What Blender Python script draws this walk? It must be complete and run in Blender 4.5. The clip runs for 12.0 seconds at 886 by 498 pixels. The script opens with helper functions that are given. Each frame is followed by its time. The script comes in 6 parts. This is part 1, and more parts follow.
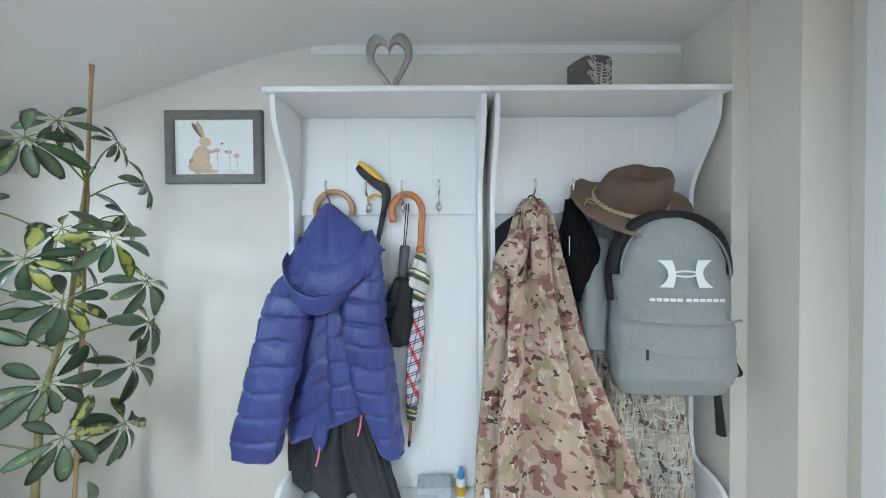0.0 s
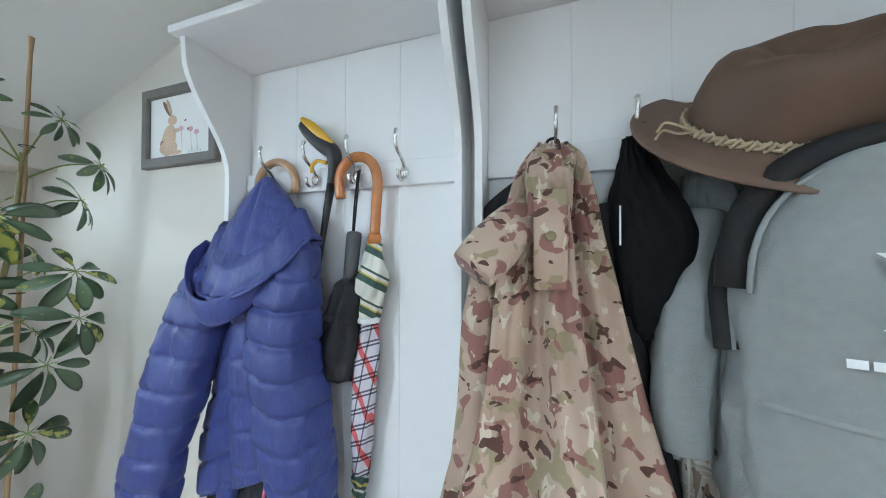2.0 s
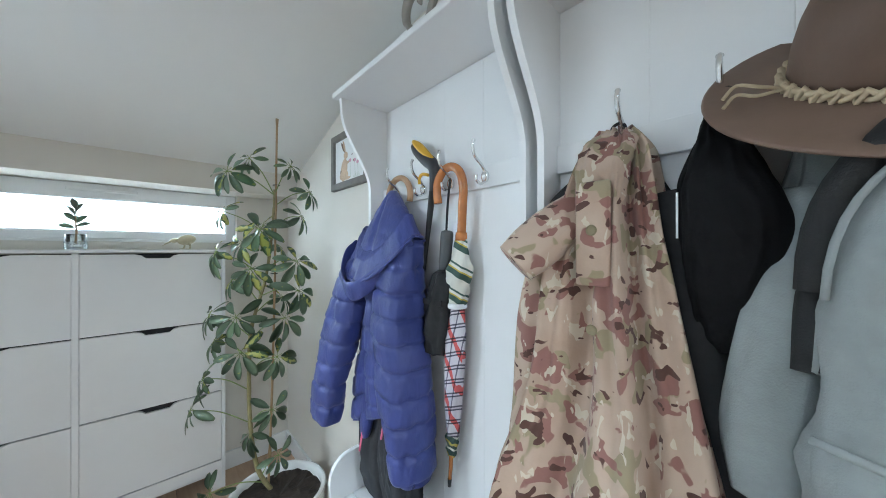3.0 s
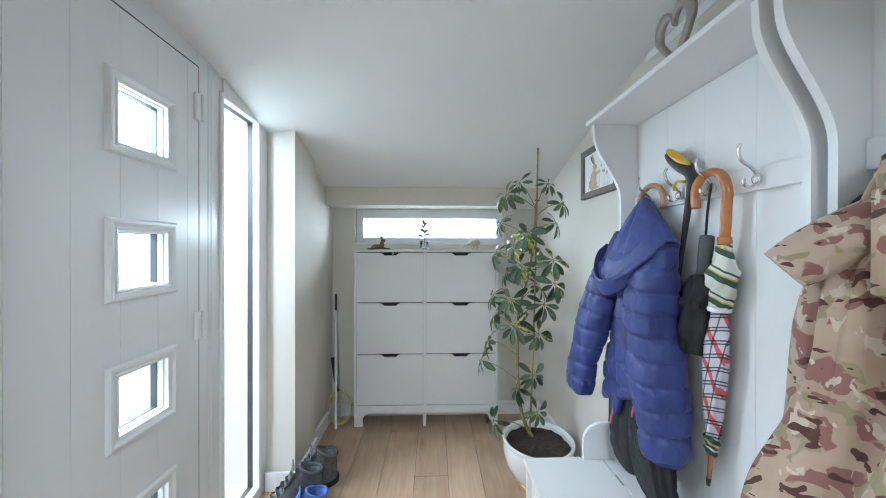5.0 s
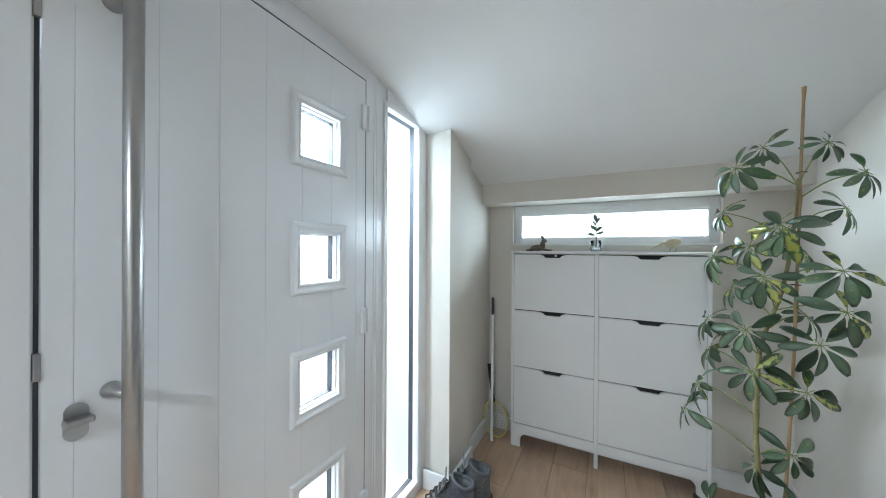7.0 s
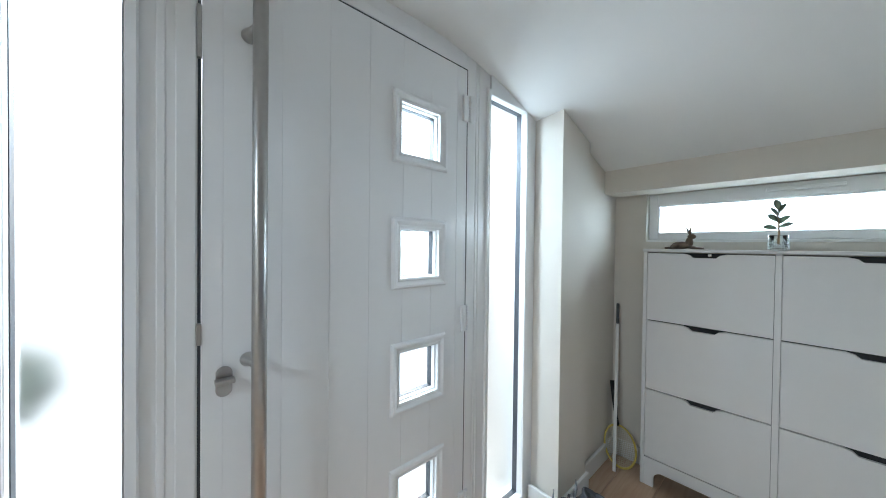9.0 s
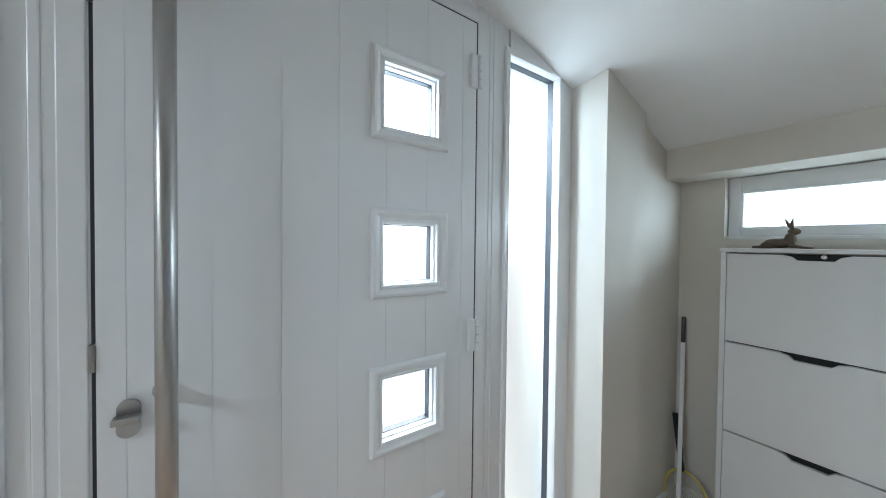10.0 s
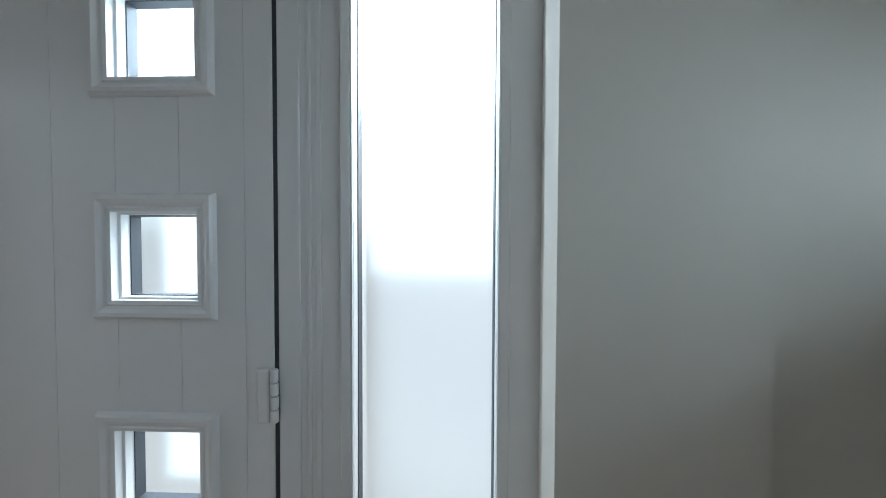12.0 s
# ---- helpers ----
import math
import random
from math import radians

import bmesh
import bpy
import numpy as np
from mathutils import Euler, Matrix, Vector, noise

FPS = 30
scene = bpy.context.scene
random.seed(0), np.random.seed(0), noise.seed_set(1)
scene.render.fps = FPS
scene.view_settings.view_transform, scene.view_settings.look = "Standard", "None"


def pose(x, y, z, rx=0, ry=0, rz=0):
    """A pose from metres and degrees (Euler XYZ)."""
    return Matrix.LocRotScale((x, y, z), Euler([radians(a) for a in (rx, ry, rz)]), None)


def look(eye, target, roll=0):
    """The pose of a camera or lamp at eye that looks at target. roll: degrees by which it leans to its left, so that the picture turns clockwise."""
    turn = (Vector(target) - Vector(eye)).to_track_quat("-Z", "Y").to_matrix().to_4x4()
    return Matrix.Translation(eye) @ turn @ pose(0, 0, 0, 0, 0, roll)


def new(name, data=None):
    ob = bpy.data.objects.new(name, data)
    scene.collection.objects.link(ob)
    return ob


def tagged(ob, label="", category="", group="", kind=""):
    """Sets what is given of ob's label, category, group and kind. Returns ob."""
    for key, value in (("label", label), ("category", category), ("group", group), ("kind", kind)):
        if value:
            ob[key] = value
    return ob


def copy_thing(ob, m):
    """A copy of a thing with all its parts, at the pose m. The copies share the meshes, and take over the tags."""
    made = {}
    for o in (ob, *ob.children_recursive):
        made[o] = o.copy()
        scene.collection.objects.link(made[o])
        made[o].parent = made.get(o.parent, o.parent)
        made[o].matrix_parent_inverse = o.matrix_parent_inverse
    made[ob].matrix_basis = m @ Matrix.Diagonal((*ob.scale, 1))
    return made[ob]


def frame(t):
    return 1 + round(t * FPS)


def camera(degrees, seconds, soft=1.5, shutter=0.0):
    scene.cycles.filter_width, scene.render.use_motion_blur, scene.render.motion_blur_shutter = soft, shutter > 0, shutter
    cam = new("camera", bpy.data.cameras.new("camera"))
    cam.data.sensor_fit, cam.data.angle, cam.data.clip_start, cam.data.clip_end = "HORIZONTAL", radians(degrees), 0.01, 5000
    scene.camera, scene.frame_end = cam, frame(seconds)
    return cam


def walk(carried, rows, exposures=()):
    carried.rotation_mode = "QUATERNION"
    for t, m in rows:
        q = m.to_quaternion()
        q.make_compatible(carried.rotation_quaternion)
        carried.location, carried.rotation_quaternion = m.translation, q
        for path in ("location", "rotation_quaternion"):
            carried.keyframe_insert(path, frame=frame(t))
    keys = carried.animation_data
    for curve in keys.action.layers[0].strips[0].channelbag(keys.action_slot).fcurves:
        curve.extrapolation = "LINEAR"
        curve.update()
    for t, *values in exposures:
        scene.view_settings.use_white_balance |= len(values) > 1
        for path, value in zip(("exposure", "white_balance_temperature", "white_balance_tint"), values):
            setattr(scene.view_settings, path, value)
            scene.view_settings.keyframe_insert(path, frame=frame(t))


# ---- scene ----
cam = camera(108.9, 12.0, soft=1.0)
PATH = [
    (0, (0.05, -0.148, 1.388), (0.067, 1.851, 1.355), -0.5),
    (0.5, (0.183, -0.091, 1.375), (0.182, 1.909, 1.336), -0.6),
    (1, (0.35, 0.022, 1.34), (0.205, 2.017, 1.315), -0.6),
    (1.5, (0.38, 0.186, 1.341), (-0.049, 2.14, 1.332), -0.5),
    (2, (0.375, 0.334, 1.332), (-0.26, 2.23, 1.357), 0.1),
    (2.5, (0.479, 0.427, 1.329), (-0.565, 2.133, 1.331), -0.3),
    (2.7, (0.522, 0.407, 1.329), (-0.708, 1.984, 1.331), -0.2),
    (4.5, (0.84, 0.22, 1.342), (-1.134, 0.538, 1.336), -0.3),
    (5, (0.837, 0.19, 1.345), (-1.162, 0.251, 1.338), 0.1),
    (5.5, (0.813, 0.191, 1.34), (-1.179, 0.017, 1.335), 0.2),
    (6, (0.769, 0.169, 1.336), (-1.199, -0.185, 1.331), 0.4),
    (6.5, (0.663, 0.173, 1.349), (-1.223, -0.493, 1.342), 0.4),
    (7, (0.602, 0.172, 1.344), (-1.178, -0.741, 1.342), 0.3),
    (7.5, (0.545, 0.174, 1.342), (-1.1, -0.963, 1.345), 0.4),
    (9.5, (0.452, 0.171, 1.337), (-0.783, -1.401, 1.306), 0.6),
    (10, (0.219, 0.073, 1.338), (-0.890, -1.591, 1.303), 0.6),
    (10.5, (-0.189, 0.024, 1.351), (-1.159, -1.724, 1.318), 0.7),
    (11, (-0.532, -0.063, 1.344), (-1.266, -1.923, 1.352), 0.2),
    (11.5, (-0.701, -0.169, 1.351), (-1.088, -2.131, 1.319), 0.6),
    (12, (-0.799, -0.136, 1.339), (-0.738, -2.134, 1.292), 0.2),
]

walk(cam, [(t, look(eye, target, roll)) for t, eye, target, roll in PATH],
     exposures=[(0, 1.36), (2.5, 1.3), (4.5, 1.3), (7.5, 1.28), (9.5, 1.06), (10, 1.0), (10.5, 0.86), (11, 0.62), (11.5, 0.28), (12, 0.1)])

# ---- world and light ----
world = bpy.data.worlds.new("sky")
scene.world = world
world.use_nodes = True
wn = world.node_tree
sky = wn.nodes.new("ShaderNodeTexSky")
sky.sky_type = "NISHITA"
sky.sun_disc = False
sky.sun_elevation, sky.sun_rotation = radians(42), radians(200)
sky.dust_density = 4.0
wn.links.new(sky.outputs[0], wn.nodes["Background"].inputs[0])
wn.nodes["Background"].inputs[1].default_value = 0.12

sun = new("sun", bpy.data.lights.new("sun", "SUN"))
sun.data.energy, sun.data.angle, sun.data.color = 1.0, radians(14), (1.0, 0.96, 0.9)
sun.matrix_world = look((0, 0, 8), (0 + 1.5, 3.0, 2.0))


SKY = 16.0


def window_lamp(name, eye, target, wide, high, watts, color=(0.74, 0.965, 1.15)):
    """Daylight of the overcast sky in the opening of a window."""
    data = bpy.data.lights.new(name, "AREA")
    data.shape, data.size, data.size_y, data.energy, data.color = "RECTANGLE", wide, high, watts, color
    ob = new(name, data)
    ob.matrix_world = look(eye, target)
    return ob


# the sky beyond the side windows: bright above, paler at the horizon, grey off the ground
for x, wide, bands in ((-0.82, 0.8, ((2.0, 3.0, 1.0), (1.45, 2.0, 0.17), (1.2, 1.45, 0.075), (0.0, 1.2, 0.025))),
                       (0.66, 0.9, ((2.05, 3.05, 1.0), (1.42, 2.05, 0.04), (0.0, 1.42, 0.015)))):
    for z0, z1, share in bands:
        window_lamp("daylight_side_window", (x, -1.6, (z0 + z1) / 2), (x, 0.5, (z0 + z1) / 2), wide, z1 - z0, math.pi * wide * (z1 - z0) * share * SKY)
window_lamp("daylight_slot_window", (-2.12, 0.165, 1.66), (0, 0.165, 1.45), 1.3, 0.5, math.pi * 1.3 * 0.5 * 0.4 * SKY)
# cool white fill lamp, unseen, added under the hall ceiling behind the inner doorway
hall = new("hall_fill_lamp", bpy.data.lights.new("hall_fill_lamp", "AREA"))
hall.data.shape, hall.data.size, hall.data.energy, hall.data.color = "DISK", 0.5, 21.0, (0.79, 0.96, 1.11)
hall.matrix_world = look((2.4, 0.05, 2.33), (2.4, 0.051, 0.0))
for zc, share in ((1.744, 0.2), (1.308, 0.065), (0.872, 0.055), (0.436, 0.05)):
    window_lamp("daylight_door_pane", (-0.2135, -0.88, zc), (-0.2135, 0.5, zc), 0.21, 0.21, math.pi * 0.044 * share * SKY, (0.72, 0.95, 1.1))


# ---- materials ----
def material(name, color, rough=0.5, metal=0.0, grain=0.0, grain_scale=40.0, bump=0.0, bump_scale=120.0, vary=0.0, coat=0.0, spec=0.5, sheen=0.0):
    """A surface with two scales of colour variation and fine relief."""
    m = bpy.data.materials.new(name)
    m.use_nodes = True
    nt = m.node_tree
    bsdf = nt.nodes["Principled BSDF"]
    bsdf.inputs["Roughness"].default_value = rough
    bsdf.inputs["Metallic"].default_value = metal
    bsdf.inputs["Specular IOR Level"].default_value = spec
    bsdf.inputs["Coat Weight"].default_value = coat
    bsdf.inputs["Coat Roughness"].default_value = 0.12
    bsdf.inputs["Sheen Weight"].default_value = sheen
    co = nt.nodes.new("ShaderNodeTexCoord")
    big = nt.nodes.new("ShaderNodeTexNoise")
    big.inputs["Scale"].default_value, big.inputs["Detail"].default_value = grain_scale * 0.12, 3
    fine = nt.nodes.new("ShaderNodeTexNoise")
    fine.inputs["Scale"].default_value, fine.inputs["Detail"].default_value = grain_scale, 4
    for n in (big, fine):
        nt.links.new(co.outputs["Object"], n.inputs["Vector"])
    add = nt.nodes.new("ShaderNodeMath")
    add.operation = "ADD"
    nt.links.new(big.outputs["Fac"], add.inputs[0])
    nt.links.new(fine.outputs["Fac"], add.inputs[1])
    ramp = nt.nodes.new("ShaderNodeMapRange")
    ramp.inputs["From Min"].default_value, ramp.inputs["From Max"].default_value = 0.6, 1.4
    ramp.inputs["To Min"].default_value, ramp.inputs["To Max"].default_value = 1 - grain, 1 + grain
    nt.links.new(add.outputs[0], ramp.inputs["Value"])
    mul = nt.nodes.new("ShaderNodeVectorMath")
    mul.operation = "SCALE"
    mul.inputs[0].default_value = color
    nt.links.new(ramp.outputs[0], mul.inputs["Scale"])
    out = mul.outputs[0]
    if vary:
        info = nt.nodes.new("ShaderNodeObjectInfo")
        r2 = nt.nodes.new("ShaderNodeMapRange")
        r2.inputs["To Min"].default_value, r2.inputs["To Max"].default_value = 1 - vary, 1 + vary
        nt.links.new(info.outputs["Random"], r2.inputs["Value"])
        m2 = nt.nodes.new("ShaderNodeVectorMath")
        m2.operation = "SCALE"
        nt.links.new(out, m2.inputs[0])
        nt.links.new(r2.outputs[0], m2.inputs["Scale"])
        out = m2.outputs[0]
    nt.links.new(out, bsdf.inputs["Base Color"])
    if bump:
        tex = nt.nodes.new("ShaderNodeTexNoise")
        tex.inputs["Scale"].default_value, tex.inputs["Detail"].default_value = bump_scale, 5
        nt.links.new(co.outputs["Object"], tex.inputs["Vector"])
        b = nt.nodes.new("ShaderNodeBump")
        b.inputs["Strength"].default_value, b.inputs["Distance"].default_value = bump, 0.002
        nt.links.new(tex.outputs["Fac"], b.inputs["Height"])
        nt.links.new(b.outputs[0], bsdf.inputs["Normal"])
    return m


def node(nt, kind, **values):
    n = nt.nodes.new(kind)
    for k, v in values.items():
        n.inputs[k].default_value = v
    return n


def ramp_node(nt, stops, constant=False):
    n = nt.nodes.new("ShaderNodeValToRGB")
    n.color_ramp.interpolation = "CONSTANT" if constant else "LINEAR"
    els = n.color_ramp.elements
    while len(els) < len(stops):
        els.new(0.5)
    for e, (p, c) in zip(els, stops):
        e.position, e.color = p, (*c, 1)
    return n


WALL = material("warm_white_wall_paint", (0.68, 0.64, 0.58), 0.85, grain=0.015, grain_scale=9, bump=0.12, bump_scale=260)
CEIL = material("white_ceiling_paint", (0.81, 0.81, 0.8), 0.9, grain=0.012, grain_scale=7, bump=0.1, bump_scale=220)
GLOSS = material("white_gloss_trim", (0.78, 0.78, 0.77), 0.35, grain=0.01, grain_scale=20)
UPVC = material("white_upvc_frame", (0.78, 0.785, 0.79), 0.28, grain=0.008, grain_scale=30)
RACKW = material("white_painted_rack", (0.8, 0.805, 0.81), 0.42, grain=0.012, grain_scale=25, bump=0.05, bump_scale=180)
CABW = material("white_foil_cabinet", (0.76, 0.76, 0.755), 0.5, grain=0.012, grain_scale=18, bump=0.04, bump_scale=300)
# near-black: shade put into cabinet gaps and recesses; also the slab under the boards
DARK = material("dark_gap_and_shade", (0.02, 0.02, 0.022), 0.8)
GASKET = material("black_rubber_gasket", (0.045, 0.05, 0.06), 0.6)
SPACER = material("grey_glazing_spacer", (0.05, 0.057, 0.07), 0.5, grain=0.05)
STEEL = material("brushed_steel", (0.42, 0.41, 0.4), 0.3, metal=1.0, grain=0.05, grain_scale=60)
CHROME = material("polished_chrome", (0.72, 0.72, 0.72), 0.1, metal=1.0)
PEWTER = material("cast_pewter", (0.42, 0.39, 0.36), 0.42, metal=0.85, grain=0.12, grain_scale=40, bump=0.2, bump_scale=90)
OLDTIN = material("dark_tin", (0.16, 0.15, 0.14), 0.45, metal=0.8, grain=0.15, grain_scale=30, bump=0.2, bump_scale=80)
SILVER = material("silver_leaf_metal", (0.6, 0.57, 0.54), 0.35, metal=0.9, grain=0.1, grain_scale=50)
CERAMIC = material("white_glazed_ceramic", (0.8, 0.8, 0.79), 0.12, grain=0.01, grain_scale=12, coat=0.4)
GOLD = material("gold_band", (0.72, 0.5, 0.26), 0.35, metal=0.8, grain=0.08)
SOIL = material("dark_potting_soil", (0.035, 0.024, 0.018), 0.95, grain=0.5, grain_scale=70, bump=1.0, bump_scale=60)
BAMBOO = material("bamboo_cane", (0.36, 0.23, 0.12), 0.5, grain=0.18, grain_scale=45)
STEM = material("green_brown_stem", (0.26, 0.22, 0.1), 0.6, grain=0.3, grain_scale=60, bump=0.3)
PETIOLE = material("green_petiole", (0.2, 0.27, 0.08), 0.5, grain=0.15)
WOODH = material("varnished_orange_wood", (0.46, 0.16, 0.045), 0.25, grain=0.22, grain_scale=40, coat=0.3)
CANEW = material("pale_cane_wood", (0.42, 0.24, 0.13), 0.35, grain=0.15, grain_scale=40)
BLACKP = material("black_moulded_plastic", (0.02, 0.02, 0.022), 0.45, grain=0.1, bump=0.05)
YELLOWP = material("yellow_moulded_plastic", (0.68, 0.38, 0.03), 0.4, grain=0.05)
GREYRUB = material("grey_rubber_handle", (0.07, 0.075, 0.08), 0.6, grain=0.1)
BLACKN = material("black_nylon", (0.018, 0.018, 0.02), 0.6, grain=0.25, grain_scale=60, bump=0.3, bump_scale=200, spec=0.25)
CHARCOAL = material("charcoal_softshell", (0.035, 0.037, 0.042), 0.8, grain=0.2, grain_scale=40, bump=0.25, bump_scale=220, spec=0.3)
NAVYBAND = material("black_cap_cloth", (0.009, 0.009, 0.01), 0.9, grain=0.2, grain_scale=80, bump=0.3, bump_scale=300, spec=0.15)
LEATHER = material("worn_brown_leather", (0.13, 0.075, 0.05), 0.62, grain=0.22, grain_scale=14, bump=0.25, bump_scale=90)
LEATHER2 = material("brown_leather_brim", (0.17, 0.105, 0.075), 0.6, grain=0.15, grain_scale=14, bump=0.2, bump_scale=90)
BRAID = material("pale_braided_cord", (0.46, 0.36, 0.24), 0.7, grain=0.2, grain_scale=90, bump=0.3)
CANVAS = material("grey_marl_canvas", (0.27, 0.29, 0.29), 0.85, grain=0.1, grain_scale=70, bump=0.35, bump_scale=420)
WHITEPR = material("white_print", (0.75, 0.77, 0.78), 0.6)
WEBBING = material("black_webbing", (0.015, 0.015, 0.016), 0.8, bump=0.4, bump_scale=400)
PINK = material("pink_zip_pull", (0.75, 0.16, 0.28), 0.5)
RED = material("red_stitching", (0.5, 0.04, 0.05), 0.6)
PAPER = material("white_paper", (0.8, 0.8, 0.79), 0.9, grain=0.01)
FRAMEW = material("grey_driftwood_frame", (0.17, 0.155, 0.14), 0.6, grain=0.22, grain_scale=22, bump=0.3, bump_scale=80)
HARE = material("painted_hare_tan", (0.58, 0.42, 0.3), 0.9, grain=0.25, grain_scale=120)
HARE2 = material("painted_hare_dark", (0.2, 0.13, 0.1), 0.9, grain=0.2)
FLOWER = material("painted_pink_flower", (0.68, 0.38, 0.47), 0.9, grain=0.2, grain_scale=200)
PGREEN = material("painted_stem_green", (0.32, 0.4, 0.26), 0.9)
BRONZE = material("bronze_hare", (0.16, 0.12, 0.09), 0.45, metal=0.6, grain=0.2, grain_scale=50, bump=0.2)
BRASS = material("pale_brass_bird", (0.5, 0.44, 0.3), 0.4, metal=0.6, grain=0.1)
SUCC = material("grey_green_leaf", (0.16, 0.2, 0.145), 0.55, grain=0.2, grain_scale=60)
SHOE = material("grey_suede_mesh", (0.12, 0.125, 0.13), 0.85, grain=0.5, grain_scale=60, bump=0.5, bump_scale=260)
SHOE2 = material("dark_shoe_panel", (0.085, 0.09, 0.1), 0.7, grain=0.2, bump=0.3)
SOLE = material("black_rubber_sole", (0.025, 0.025, 0.025), 0.8, grain=0.2, bump=0.4)
TEAL = material("mint_shoe_lining", (0.12, 0.36, 0.29), 0.9, grain=0.1)
LACE = material("dark_lace", (0.03, 0.03, 0.033), 0.8, grain=0.1)
OLIVE = material("olive_webbing", (0.24, 0.2, 0.12), 0.85, grain=0.15, bump=0.3, bump_scale=300)
BLUECAP = material("blue_bottle_cap", (0.05, 0.25, 0.5), 0.4)
GREYBOX = material("grey_card_box", (0.45, 0.47, 0.5), 0.5, grain=0.2, grain_scale=60)
YELLOWR = material("yellow_racket_frame", (0.62, 0.48, 0.12), 0.4)
STRING = material("pale_racket_string", (0.55, 0.5, 0.38), 0.6)
PAVING = material("pale_paving", (0.36, 0.36, 0.35), 0.9, grain=0.2, grain_scale=6)
SHRUB = material("dark_green_shrub", (0.05, 0.07, 0.05), 0.8, grain=0.4, grain_scale=12)
CARDW = material("white_tube", (0.72, 0.72, 0.7), 0.5, grain=0.05)


def frosted(name, rough):
    m = bpy.data.materials.new(name)
    m.use_nodes = True
    b = m.node_tree.nodes["Principled BSDF"]
    b.inputs["Base Color"].default_value = (0.95, 0.975, 0.97, 1)
    b.inputs["Roughness"].default_value = rough
    b.inputs["Transmission Weight"].default_value = 1.0
    b.inputs["IOR"].default_value = 1.25
    return m


FROST = frosted("frosted_glass", 0.4)
CLEAR = frosted("clear_cut_glass", 0.03)


def oak():
    """Limed oak laminate, each board with its own shade and long grain."""
    m = bpy.data.materials.new("oak_laminate")
    m.use_nodes = True
    nt = m.node_tree
    b = nt.nodes["Principled BSDF"]
    co = nt.nodes.new("ShaderNodeTexCoord")
    info = nt.nodes.new("ShaderNodeObjectInfo")
    off = node(nt, "ShaderNodeVectorMath")
    off.operation = "ADD"
    sc = node(nt, "ShaderNodeVectorMath")
    sc.operation = "SCALE"
    sc.inputs[0].default_value = (7.0, 13.0, 3.0)
    nt.links.new(info.outputs["Random"], sc.inputs["Scale"])
    nt.links.new(co.outputs["Object"], off.inputs[0])
    nt.links.new(sc.outputs[0], off.inputs[1])
    mp = node(nt, "ShaderNodeMapping", Scale=(1.3, 16.0, 1.0))
    nt.links.new(off.outputs[0], mp.inputs["Vector"])
    n1 = node(nt, "ShaderNodeTexNoise", Scale=2.2, Detail=7.0, Roughness=0.62, Distortion=0.7)
    nt.links.new(mp.outputs[0], n1.inputs["Vector"])
    n2 = node(nt, "ShaderNodeTexNoise", Scale=3.2, Detail=2.0)
    nt.links.new(off.outputs[0], n2.inputs["Vector"])
    r1 = ramp_node(nt, [(0.3, (0.46, 0.30, 0.2)), (0.55, (0.53, 0.365, 0.255)), (0.8, (0.58, 0.41, 0.295))])
    nt.links.new(n1.outputs["Fac"], r1.inputs[0])
    r2 = ramp_node(nt, [(0.3, (0.82, 0.8, 0.78)), (0.7, (1.06, 1.05, 1.04))])
    nt.links.new(n2.outputs["Fac"], r2.inputs[0])
    knots = node(nt, "ShaderNodeTexVoronoi", Scale=1.0)
    mk = node(nt, "ShaderNodeMapping", Scale=(2.2, 6.0, 1.0))
    nt.links.new(off.outputs[0], mk.inputs["Vector"])
    nt.links.new(mk.outputs[0], knots.inputs["Vector"])
    r3 = ramp_node(nt, [(0.0, (0.55, 0.48, 0.42)), (0.1, (0.85, 0.82, 0.8)), (0.2, (1, 1, 1))])
    nt.links.new(knots.outputs["Distance"], r3.inputs[0])
    a = nt.nodes.new("ShaderNodeVectorMath")
    a.operation = "MULTIPLY"
    nt.links.new(r1.outputs[0], a.inputs[0])
    nt.links.new(r2.outputs[0], a.inputs[1])
    c = nt.nodes.new("ShaderNodeVectorMath")
    c.operation = "MULTIPLY"
    nt.links.new(a.outputs[0], c.inputs[0])
    nt.links.new(r3.outputs[0], c.inputs[1])
    rr = node(nt, "ShaderNodeMapRange")
    rr.inputs["To Min"].default_value, rr.inputs["To Max"].default_value = 0.9, 1.1
    nt.links.new(info.outputs["Random"], rr.inputs["Value"])
    d = nt.nodes.new("ShaderNodeVectorMath")
    d.operation = "SCALE"
    nt.links.new(c.outputs[0], d.inputs[0])
    nt.links.new(rr.outputs[0], d.inputs["Scale"])
    nt.links.new(d.outputs[0], b.inputs["Base Color"])
    b.inputs["Roughness"].default_value = 0.42
    bump = node(nt, "ShaderNodeBump", Strength=0.12, Distance=0.002)
    nt.links.new(n1.outputs["Fac"], bump.inputs["Height"])
    nt.links.new(bump.outputs[0], b.inputs["Normal"])
    return m


